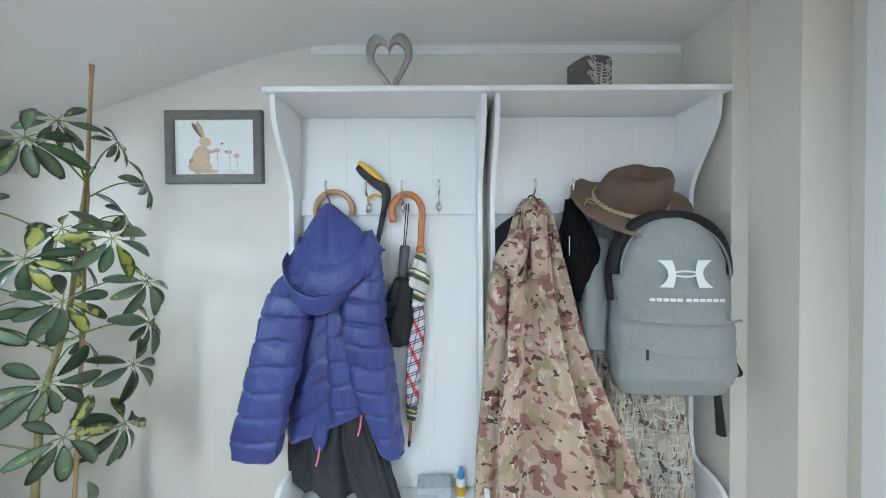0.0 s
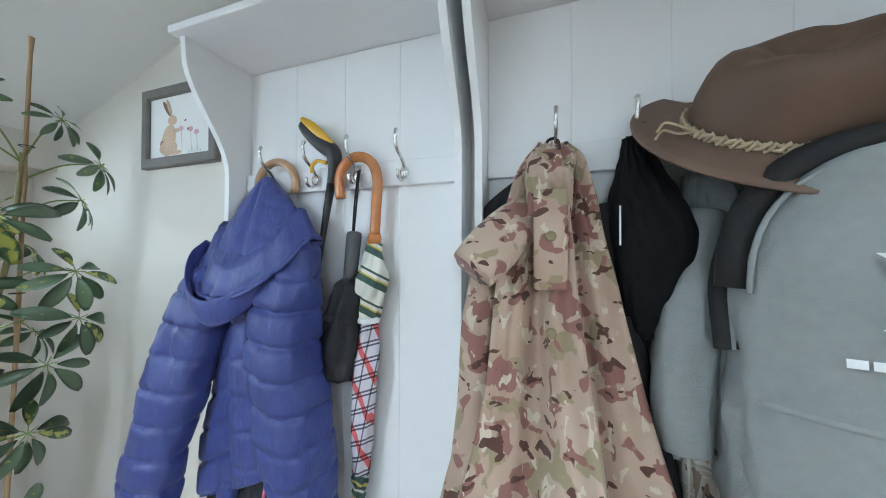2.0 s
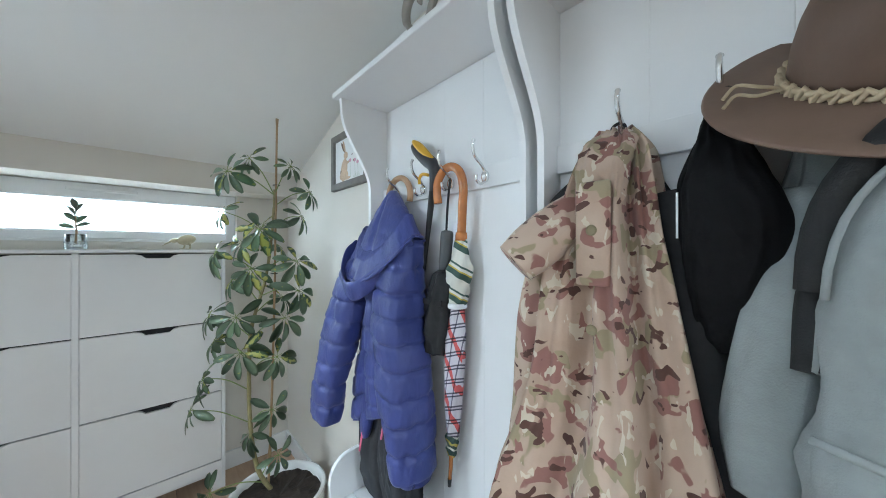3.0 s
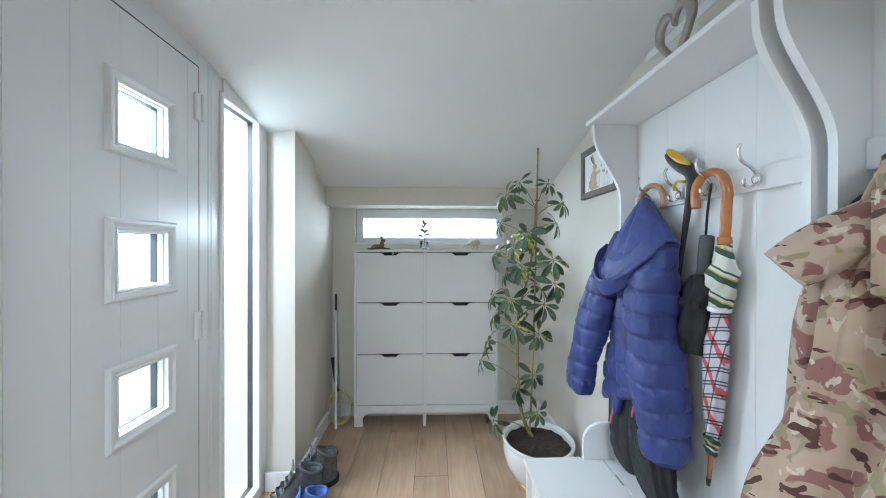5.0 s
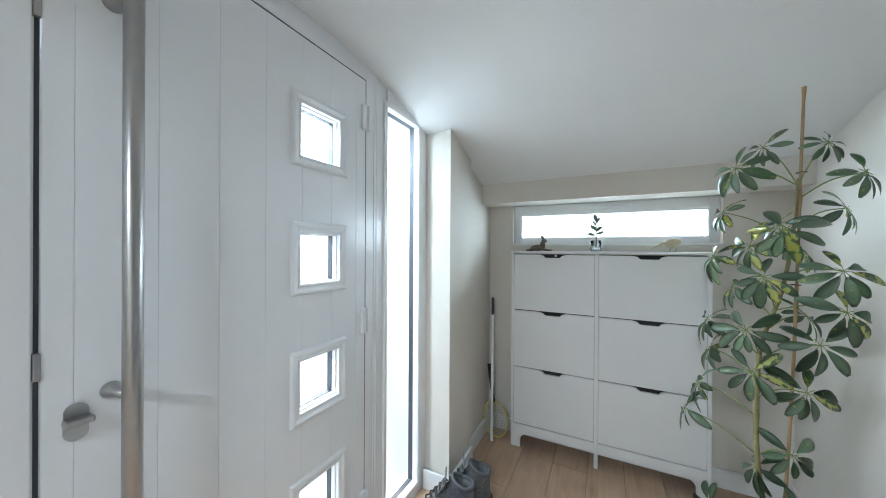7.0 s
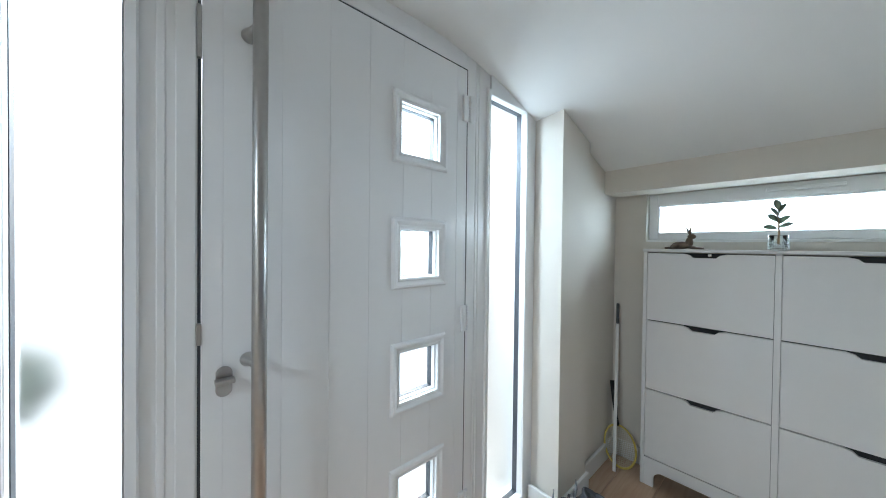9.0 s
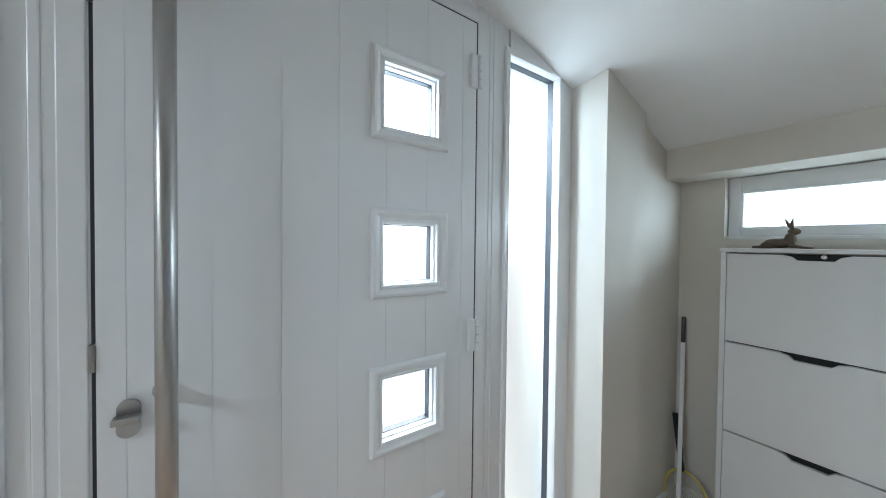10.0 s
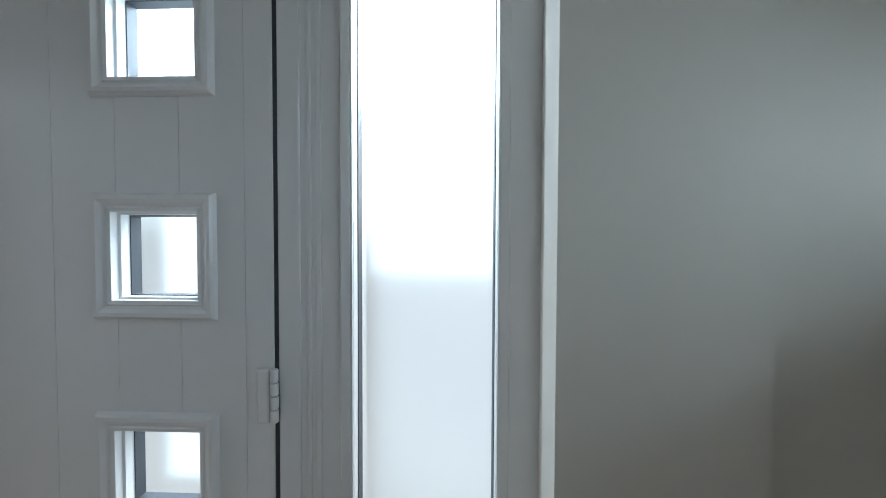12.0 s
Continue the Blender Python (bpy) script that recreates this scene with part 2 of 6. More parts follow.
def quilted():
    """Blue nylon shell with fine puckers."""
    m = material("blue_quilted_nylon", (0.033, 0.049, 0.2), 0.45, grain=0.12, grain_scale=16, sheen=0.1)
    nt = m.node_tree
    b = nt.nodes["Principled BSDF"]
    co = nt.nodes.new("ShaderNodeTexCoord")
    mp = node(nt, "ShaderNodeMapping", Scale=(1.0, 1.0, 0.45))
    nt.links.new(co.outputs["Object"], mp.inputs["Vector"])
    n = node(nt, "ShaderNodeTexNoise", Scale=42.0, Detail=3.0, Distortion=0.6)
    nt.links.new(mp.outputs[0], n.inputs["Vector"])
    n2 = node(nt, "ShaderNodeTexNoise", Scale=900.0)
    nt.links.new(co.outputs["Object"], n2.inputs["Vector"])
    ad = node(nt, "ShaderNodeMath")
    ad.operation = "MULTIPLY_ADD"
    ad.inputs[1].default_value = 0.08
    nt.links.new(n2.outputs["Fac"], ad.inputs[0])
    nt.links.new(n.outputs["Fac"], ad.inputs[2])
    bp = node(nt, "ShaderNodeBump", Strength=0.55, Distance=0.006)
    nt.links.new(ad.outputs[0], bp.inputs["Height"])
    nt.links.new(bp.outputs[0], b.inputs["Normal"])
    return m


def camo(name, stops, distort=0.5):
    """Blotched printed cloth: layers of blot shapes over a ground colour."""
    m = bpy.data.materials.new(name)
    m.use_nodes = True
    nt = m.node_tree
    b = nt.nodes["Principled BSDF"]
    b.inputs["Roughness"].default_value = 0.9
    b.inputs["Sheen Weight"].default_value = 0.15
    co = nt.nodes.new("ShaderNodeTexCoord")
    last = None
    for i, (color, low, size, st) in enumerate(stops):
        mp = node(nt, "ShaderNodeMapping", Location=(i * 3.7, i * 1.9, i * 5.3), Scale=st, Rotation=(0.0, 0.5 * i, 0.3 * i))
        nt.links.new(co.outputs["Object"], mp.inputs["Vector"])
        n = node(nt, "ShaderNodeTexNoise", Scale=size, Detail=2.2, Roughness=0.45, Distortion=distort)
        nt.links.new(mp.outputs[0], n.inputs["Vector"])
        mix = nt.nodes.new("ShaderNodeMix")
        mix.data_type = "RGBA"
        if last is None:
            g = ramp_node(nt, [(0.35, color), (0.65, low)])
            nt.links.new(n.outputs["Fac"], g.inputs[0])
            last = g.outputs[0]
            continue
        edge = ramp_node(nt, [(low, (0, 0, 0)), (low + 0.012, (1, 1, 1))])
        nt.links.new(n.outputs["Fac"], edge.inputs[0])
        nt.links.new(edge.outputs[0], mix.inputs["Factor"])
        nt.links.new(last, mix.inputs["A"])
        mix.inputs["B"].default_value = (*color, 1)
        last = mix.outputs["Result"]
    nt.links.new(last, b.inputs["Base Color"])
    w = node(nt, "ShaderNodeTexNoise", Scale=60.0, Detail=6.0)
    nt.links.new(co.outputs["Object"], w.inputs["Vector"])
    bp = node(nt, "ShaderNodeBump", Strength=0.4, Distance=0.003)
    nt.links.new(w.outputs["Fac"], bp.inputs["Height"])
    nt.links.new(bp.outputs[0], b.inputs["Normal"])
    return m


def striped(name, stops, period, tilt, rough=0.6):
    """Cloth with bands that run round the thing, by height."""
    m = bpy.data.materials.new(name)
    m.use_nodes = True
    nt = m.node_tree
    b = nt.nodes["Principled BSDF"]
    b.inputs["Roughness"].default_value = rough
    co = nt.nodes.new("ShaderNodeTexCoord")
    dot = nt.nodes.new("ShaderNodeVectorMath")
    dot.operation = "DOT_PRODUCT"
    dot.inputs[1].default_value = (tilt[0] / period, tilt[1] / period, tilt[2] / period)
    nt.links.new(co.outputs["Object"], dot.inputs[0])
    fr = nt.nodes.new("ShaderNodeMath")
    fr.operation = "FRACT"
    nt.links.new(dot.outputs["Value"], fr.inputs[0])
    r = ramp_node(nt, stops, constant=True)
    nt.links.new(fr.outputs[0], r.inputs[0])
    nt.links.new(r.outputs[0], b.inputs["Base Color"])
    w = node(nt, "ShaderNodeTexNoise", Scale=300.0)
    nt.links.new(co.outputs["Object"], w.inputs["Vector"])
    bp = node(nt, "ShaderNodeBump", Strength=0.2, Distance=0.002)
    nt.links.new(w.outputs["Fac"], bp.inputs["Height"])
    nt.links.new(bp.outputs[0], b.inputs["Normal"])
    return m


def tartan():
    """Grey, red and white check of the lower umbrella cloth."""
    m = bpy.data.materials.new("tartan_cloth")
    m.use_nodes = True
    nt = m.node_tree
    b = nt.nodes["Principled BSDF"]
    b.inputs["Roughness"].default_value = 0.65
    co = nt.nodes.new("ShaderNodeTexCoord")
    ends = []
    for axis, period, stops in (((0.9, 0.2, 0.42), 0.052, [(0.0, (0.58, 0.55, 0.6)), (0.5, (0.6, 0.1, 0.1)), (0.74, (0.58, 0.55, 0.6))]),
                                ((-0.35, 0.2, 0.9), 0.034, [(0.0, (1, 1, 1)), (0.55, (0.12, 0.12, 0.17)), (0.66, (1, 1, 1)), (0.78, (0.16, 0.16, 0.2)), (0.9, (1, 1, 1))]),
                                ((0.95, 0.3, -0.2), 0.03, [(0.0, (1, 1, 1)), (0.8, (0.25, 0.24, 0.3)), (0.92, (1, 1, 1))])):
        dot = nt.nodes.new("ShaderNodeVectorMath")
        dot.operation = "DOT_PRODUCT"
        dot.inputs[1].default_value = [a / period for a in axis]
        nt.links.new(co.outputs["Object"], dot.inputs[0])
        fr = nt.nodes.new("ShaderNodeMath")
        fr.operation = "FRACT"
        nt.links.new(dot.outputs["Value"], fr.inputs[0])
        r = ramp_node(nt, stops, constant=True)
        nt.links.new(fr.outputs[0], r.inputs[0])
        ends.append(r.outputs[0])
    out = ends[0]
    for e in ends[1:]:
        mu = nt.nodes.new("ShaderNodeVectorMath")
        mu.operation = "MULTIPLY"
        nt.links.new(out, mu.inputs[0])
        nt.links.new(e, mu.inputs[1])
        out = mu.outputs[0]
    nt.links.new(out, b.inputs["Base Color"])
    return m


def leaf_material(name, ground, patch, amount):
    """A leaf blade: green, with a paler midrib and yellow variegation on some leaves."""
    m = bpy.data.materials.new(name)
    m.use_nodes = True
    nt = m.node_tree
    b = nt.nodes["Principled BSDF"]
    b.inputs["Roughness"].default_value = 0.36
    co = nt.nodes.new("ShaderNodeTexCoord")
    info = nt.nodes.new("ShaderNodeObjectInfo")
    n = node(nt, "ShaderNodeTexNoise", Scale=30.0, Detail=3.0, Distortion=1.0)
    off = nt.nodes.new("ShaderNodeVectorMath")
    off.operation = "ADD"
    nt.links.new(co.outputs["Object"], off.inputs[0])
    nt.links.new(info.outputs["Random"], off.inputs[1])
    nt.links.new(off.outputs[0], n.inputs["Vector"])
    sep = nt.nodes.new("ShaderNodeSeparateXYZ")
    nt.links.new(co.outputs["Object"], sep.inputs[0])
    ab = nt.nodes.new("ShaderNodeMath")
    ab.operation = "ABSOLUTE"
    nt.links.new(sep.outputs["X"], ab.inputs[0])
    ma = nt.nodes.new("ShaderNodeMath")
    ma.operation = "MULTIPLY_ADD"
    ma.inputs[1].default_value = -11.0
    nt.links.new(ab.outputs[0], ma.inputs[0])
    nt.links.new(n.outputs["Fac"], ma.inputs[2])
    gt = ramp_node(nt, [(amount, (0, 0, 0)), (amount + 0.05, (1, 1, 1))])
    nt.links.new(ma.outputs[0], gt.inputs[0])
    base = ramp_node(nt, [(0.0, tuple(0.7 * a for a in ground)), (1.0, tuple(1.35 * a for a in ground))])
    nt.links.new(info.outputs["Random"], base.inputs[0])
    mix = nt.nodes.new("ShaderNodeMix")
    mix.data_type = "RGBA"
    nt.links.new(gt.outputs[0], mix.inputs["Factor"])
    nt.links.new(base.outputs[0], mix.inputs["A"])
    mix.inputs["B"].default_value = (*patch, 1)
    nt.links.new(mix.outputs["Result"], b.inputs["Base Color"])
    b.inputs["Coat Weight"].default_value = 0.5
    b.inputs["Coat Roughness"].default_value = 0.25
    return m


OAK = oak()
QUILT = quilted()
CAMO = camo("desert_camouflage_cloth", [((0.4, 0.275, 0.205), (0.48, 0.355, 0.275), 8, (1, 1, 1)), ((0.3, 0.24, 0.15), 0.58, 17, (1, 1, 1)),
                                        ((0.26, 0.12, 0.1), 0.56, 20, (1, 1, 1.1)), ((0.55, 0.47, 0.37), 0.63, 34, (1.4, 1, 0.8)),
                                        ((0.09, 0.038, 0.028), 0.625, 29, (0.8, 1, 1.3))])
REEDS = camo("reed_camouflage_cloth", [((0.27, 0.245, 0.2), (0.4, 0.37, 0.32), 9, (1, 1, 1)), ((0.06, 0.055, 0.05), 0.6, 18, (3.0, 1, 1.0)),
                                       ((0.56, 0.5, 0.4), 0.58, 14, (5.0, 1.0, 0.8)), ((0.5, 0.48, 0.45), 0.58, 15, (1.0, 1.0, 5.0)),
                                       ((0.2, 0.14, 0.1), 0.62, 22, (3.5, 1, 0.7))], distort=1.2)
STRIPES = striped("striped_umbrella_cloth", [(0.0, (0.66, 0.65, 0.58)), (0.38, (0.04, 0.09, 0.07)), (0.62, (0.55, 0.42, 0.06)), (0.68, (0.66, 0.65, 0.58)), (0.8, (0.04, 0.09, 0.07)), (0.88, (0.66, 0.65, 0.58))], 0.075, (0.45, 0.3, 1.0))
TARTAN = tartan()
HEMSTRIPE = striped("dark_hem_stripes", [(0.0, (0.03, 0.07, 0.055)), (0.4, (0.6, 0.58, 0.5)), (0.58, (0.03, 0.06, 0.05)), (0.8, (0.5, 0.4, 0.1))], 0.04, (0.3, 0.2, 1.0))
LEAF = leaf_material("dark_green_leaf", (0.14, 0.21, 0.125), (0.4, 0.42, 0.1), 0.62)
LEAFV = leaf_material("variegated_leaf", (0.11, 0.18, 0.09), (0.5, 0.5, 0.14), 0.42)


# ---- mesh helpers ----
def part(name, bm, mat, parent=None, label="", smooth=False):
    """Links a bmesh as one mesh object under a thing or a part."""
    me = bpy.data.meshes.new(name)
    bmesh.ops.recalc_face_normals(bm, faces=bm.faces)
    if smooth:
        for f in bm.faces:
            f.smooth = True
    bm.to_mesh(me)
    bm.free()
    me.materials.append(mat)
    ob = new(name, me)
    if parent is not None:
        ob.parent = parent
        ob.matrix_parent_inverse = parent.matrix_basis.inverted()
    if label:
        ob["label"] = label
    return ob


def thing(name, at, label, category, group=""):
    ob = new(name)
    ob.empty_display_size = 0.05
    ob.matrix_basis = Matrix.Translation(at)
    return tagged(ob, label, category, group)


def box(bm, x0, x1, y0, y1, z0, z1, bevel=0.0, seg=2):
    m = Matrix.LocRotScale(((x0 + x1) / 2, (y0 + y1) / 2, (z0 + z1) / 2), None, (abs(x1 - x0), abs(y1 - y0), abs(z1 - z0)))
    g = bmesh.ops.create_cube(bm, size=1.0, matrix=m)
    if bevel:
        edges = {e for v in g["verts"] for e in v.link_edges}
        bmesh.ops.bevel(bm, geom=list(edges), offset=bevel, segments=seg, affect="EDGES", profile=0.5)
    return bm


def boxes(*items, bevel=0.0):
    bm = bmesh.new()
    for it in items:
        box(bm, *it, bevel=bevel)
    return bm


def loft(bm, rings, closed=True, caps=True):
    rows = [[bm.verts.new(p) for p in r] for r in rings]
    n = len(rows[0])
    for a, b in zip(rows, rows[1:]):
        for i in range(n if closed else n - 1):
            j = (i + 1) % n
            bm.faces.new((a[i], a[j], b[j], b[i]))
    if caps and closed:
        bm.faces.new(rows[0][::-1])
        bm.faces.new(rows[-1])
    return bm


def lathe(bm, profile, center, n=32, caps=True):
    cx, cy, cz = center
    return loft(bm, [[(cx + r * math.cos(2 * math.pi * i / n), cy + r * math.sin(2 * math.pi * i / n), cz + z) for i in range(n)] for r, z in profile], caps=caps)


def tube(bm, points, radius, n=10, caps=True):
    """A round bar along a line of points; radius a number or one for each point."""
    pts = [Vector(p) for p in points]
    rad = radius if isinstance(radius, (list, tuple)) else [radius] * len(pts)
    rings, up = [], None
    for i, p in enumerate(pts):
        d = (pts[min(i + 1, len(pts) - 1)] - pts[max(i - 1, 0)]).normalized()
        if up is None:
            up = d.orthogonal().normalized()
        up = (up - d * up.dot(d)).normalized()
        side = d.cross(up)
        rings.append([p + rad[i] * (math.cos(2 * math.pi * k / n) * up + math.sin(2 * math.pi * k / n) * side) for k in range(n)])
    return loft(bm, rings, caps=caps)


def spline(points, steps=8):
    """A smooth line through the points."""
    p = [Vector(q) for q in points]
    p = [2 * p[0] - p[1]] + p + [2 * p[-1] - p[-2]]
    out = []
    for i in range(1, len(p) - 2):
        for s in range(steps):
            t = s / steps
            a, b, c, d = p[i - 1], p[i], p[i + 1], p[i + 2]
            out.append(0.5 * ((2 * b) + (c - a) * t + (2 * a - 5 * b + 4 * c - d) * t * t + (3 * b - a - 3 * c + d) * t ** 3))
    out.append(p[-2])
    return out


def prism(bm, outline, y0, y1):
    """An outline in x and z, from y0 to y1."""
    a = [bm.verts.new((x, y0, z)) for x, z in outline]
    b = [bm.verts.new((x, y1, z)) for x, z in outline]
    bm.faces.new(a)
    bm.faces.new(b[::-1])
    for i in range(len(a)):
        j = (i + 1) % len(a)
        bm.faces.new((a[i], b[i], b[j], a[j]))
    return bm


def turned(bm, m):
    bmesh.ops.transform(bm, matrix=m, verts=bm.verts)
    return bm


def rect_frame(bm, x0, x1, z0, z1, y, profile):
    """A mitred frame round an opening in the plane y; profile: (distance outwards from the opening, height towards -depth)."""
    rings = []
    for out, rise in profile:
        rings.append([(x0 - out, y + rise, z0 - out), (x1 + out, y + rise, z0 - out), (x1 + out, y + rise, z1 + out), (x0 - out, y + rise, z1 + out)])
    rings.append(rings[0])
    return loft(bm, rings, caps=False)


# ---- the setting ----
NORTH, SOUTH, WEST = 1.06, -0.742, -1.72
FLAT, FOLD = 2.15, -0.47


def structure(name, bm, mat, label, category="wall"):
    return tagged(part(name, bm, mat), label, category, kind="structure")


structure("wall_north", boxes((WEST - 0.3, 1.45, NORTH, NORTH + 0.14, -0.05, 2.4)), WALL, "plain warm white painted plaster wall behind the coat rack")
patch = boxes((-0.43, 0.97, NORTH - 0.003, NORTH, 2.103, 2.135))
structure("wall_patch", patch, GLOSS, "paler unpainted strip along the top of the wall", "wall patch")
structure("wall_west", boxes((WEST - 0.3, WEST, -1.0, -0.438, -0.05, 2.4), (WEST - 0.3, WEST, 0.765, NORTH, -0.05, 2.4),
                             (WEST - 0.3, WEST, -0.438, 0.765, -0.05, 1.384), (WEST - 0.3, WEST, -0.438, 0.765, 1.664, 2.4)), WALL, "warm white end wall with a long slot window")
structure("beam_boxing", boxes((WEST, -1.54, -0.615, NORTH, 1.662, 2.0)), WALL, "plastered boxed beam over the slot window", "beam")
pier = bmesh.new()
outline = [(-0.943, -0.577), (-1.238, -0.577), (-1.238, -0.615), (WEST - 0.3, -0.615), (WEST - 0.3, -1.0), (-0.965, -1.0), (-0.965, SOUTH)]
loft(pier, [[(x, y, z) for x, y in outline] for z in (-0.05, 2.4)])
structure("wall_south", pier, WALL, "warm white plaster pier stepping back beside the glazed entrance")
structure("wall_south_east", boxes((0.80, 1.45, -1.0, SOUTH, -0.05, 2.4)), WALL, "plain warm white wall beside the entrance")
east = bmesh.new()
outline = [(0.985, NORTH), (0.985, 0.862), (1.04, 0.862), (1.04, 0.715), (1.16, 0.70), (1.16, 0.66), (1.45, 0.66), (1.45, NORTH)]
loft(east, [[(x, y, z) for x, y in outline] for z in (-0.05, 2.4)])
structure("wall_east", east, WALL, "stepped warm white wall return beside the coat rack")
lining = structure("door_lining", boxes((1.145, 1.40, -0.56, 0.66, 2.06, 2.1)), GLOSS, "white gloss lining of the inner doorway", "door lining")
for y0, y1 in ((0.615, 0.66), (-0.56, -0.515)):
    part("jamb", boxes((1.145, 1.40, y0, y1, 0, 2.06)), GLOSS, lining)
structure("wall_east_far", boxes((1.16, 1.45, SOUTH, -0.56, -0.05, 2.4), (1.16, 1.45, -0.56, 0.66, 2.1, 2.4)), WALL, "plain warm white wall round the inner doorway")
# unseen hall shell, added to hold the fill lamp and bounce its light
structure("wall_hall", boxes((1.45, 3.5, 1.2, 1.3, -0.05, 2.4), (1.45, 3.5, -1.2, -1.1, -0.05, 2.4), (3.4, 3.5, -1.1, 1.2, -0.05, 2.4),
                             (1.44, 1.45, -1.1, -0.56, -0.05, 2.4), (1.44, 1.45, 0.66, 1.2, -0.05, 2.4)), WALL, "plain warm white walls of the unseen hall behind the doorway")
structure("ceiling_hall", boxes((1.45, 3.5, -1.2, 1.3, 2.4, 2.5)), CEIL, "plain white ceiling of the unseen hall", "ceiling")
structure("floor_hall", boxes((1.46, 3.5, -1.2, 1.3, -0.1, -0.002)), OAK, "oak laminate floor of the unseen hall", "floor")

ceil = bmesh.new()
prof = [(1.45, FLAT)] + [(FOLD + 0.3 - 0.6 * i / 12, FLAT - 0.327 * 0.3 * (i / 12) ** 2) for i in range(13)]
prof += [(WEST - 0.3, FLAT - (FOLD - WEST + 0.3) * 0.327), (WEST - 0.3, 2.5), (1.45, 2.5)]
loft(ceil, [[(x, y, z) for x, z in prof] for y in (-1.0, NORTH + 0.1)])
structure("ceiling", ceil, CEIL, "smooth white plaster ceiling sloping down at the end", "ceiling")

# skirting
bm = boxes((-1.71, -1.238, -0.615, -0.598, 0, 0.105), (-1.255, -0.95, -0.577, -0.561, 0, 0.105), (-0.943, -0.927, -0.735, -0.561, 0, 0.105),
           (WEST, WEST + 0.016, -0.598, NORTH - 0.016, 0, 0.105), (WEST, -0.5, NORTH - 0.016, NORTH, 0, 0.105), bevel=0.004)
structure("baseboard", bm, GLOSS, "low white gloss skirting board", "skirting")

# ground outside
g = bmesh.new()
bmesh.ops.create_grid(g, x_segments=2, y_segments=2, size=600)
turned(g, Matrix.Translation((0, 0, -0.12)))
structure("ground", g, PAVING, "pale paved ground outside the entrance", "ground")


# ---- entrance door, its frame and side windows ----
frame1 = tagged(part("door_frame_1", boxes((-0.604, -0.456, -0.84, SOUTH - 0.008, 0, 2.15), (0.43, 0.552, -0.84, SOUTH - 0.008, 0, 2.15),
                                           (-0.456, 0.43, -0.84, SOUTH - 0.008, 2.066, 2.15), bevel=0.003), UPVC), "white plastic frame round the entrance door", "door frame", kind="structure")
for x0, x1 in ((-0.5, -0.4568), (-0.522, -0.512), (-0.542, -0.530), (0.433, 0.47), (0.486, 0.502)):
    part("moulding", boxes((x0, x1, SOUTH - 0.01, SOUTH - (0.003 if x0 in (-0.5, 0.433) else 0.006), 0, 2.06 if x0 in (-0.5, 0.433) else 2.14), bevel=0.0025), UPVC, frame1)
part("moulding", boxes((-0.459, 0.433, SOUTH - 0.01, SOUTH - 0.002, 2.066, 2.1), bevel=0.0025), UPVC, frame1)
part("threshold", boxes((-0.456, 0.43, -0.84, SOUTH, 0.0, 0.02), bevel=0.004), STEEL, frame1, "metal threshold strip")


def sidelight(name, x0, x1, edge0, edge1, z0, z1, label):
    w = tagged(part(name, boxes((edge0, x0, -0.84, SOUTH, 0, 2.15), (x1, edge1, -0.84, SOUTH, 0, 2.15), (x0, x1, -0.84, SOUTH, 0, z0), (x0, x1, -0.84, SOUTH, z1, 2.15)), UPVC),
               label, "window", kind="structure")
    bm = bmesh.new()
    rect_frame(bm, x0, x1, z0, z1, SOUTH, [(-0.0015, -0.034), (-0.0015, -0.008), (0.004, 0.001), (0.02, 0.003), (0.024, -0.004)])
    part("window_frame", bm, UPVC, w)
    bm = bmesh.new()
    rect_frame(bm, x0 + 0.003, x1 - 0.003, z0 + 0.003, z1 - 0.003, SOUTH - 0.06, [(0.0, 0.0), (0.0, 0.027), (0.005, 0.027), (0.005, 0.0)])
    part("gasket", bm, SPACER, w, "dark grey glazing gasket")
    p = part("pane", boxes((x0 - 0.004, x1 + 0.004, SOUTH - 0.072, SOUTH - 0.061, z0 - 0.004, z1 + 0.004)), FROST, w, "frosted glass pane")
    p.visible_shadow = False
    return w


sidelight("window_2", -0.886, -0.604, -0.965, -0.6045, 0.06, 2.012, "tall frosted side window in a white plastic frame")
sidelight("window_3", 0.552, 0.70, 0.5525, 0.80, 0.06, 2.012, "tall narrow frosted side window beside the door")

door = thing("door_1", (0, SOUTH, 0), "closed white composite entrance door with four small panes", "door")
door["kind"] = "structure"
GROOVES = [0.4235, 0.383, 0.253, 0.124, -0.005, -0.135, -0.264, -0.394, -0.4495]
WINDOWS = [(zc - 0.09, zc + 0.09) for zc in (0.436, 0.872, 1.308, 1.744)]
GX0, GX1 = -0.303, -0.124
for a, b in zip(GROOVES[1:], GROOVES):
    bm = bmesh.new()
    a, b = a + 0.0006, b - 0.0006
    for x0, x1, cut in ((a, min(b, GX0), False), (max(a, GX0), min(b, GX1), True), (max(a, GX1), b, False)):
        if x1 - x0 < 0.0005:
            continue
        zs = [0.012] + ([z for w in WINDOWS for z in w] if cut else []) + [2.058]
        for z0, z1 in zip(zs[::2], zs[1::2]):
            box(bm, x0, x1, SOUTH - 0.01, SOUTH, z0, z1)
    part("board", bm, UPVC, door)
part("core", boxes((-0.448, GX0, SOUTH - 0.06, SOUTH - 0.0012, 0.014, 2.056), (GX1, 0.422, SOUTH - 0.06, SOUTH - 0.0012, 0.014, 2.056),
                   *[(GX0, GX1, SOUTH - 0.06, SOUTH - 0.0012, z0, z1) for z0, z1 in zip([0.014] + [w[1] for w in WINDOWS], [w[0] for w in WINDOWS] + [2.056])]), UPVC, door)
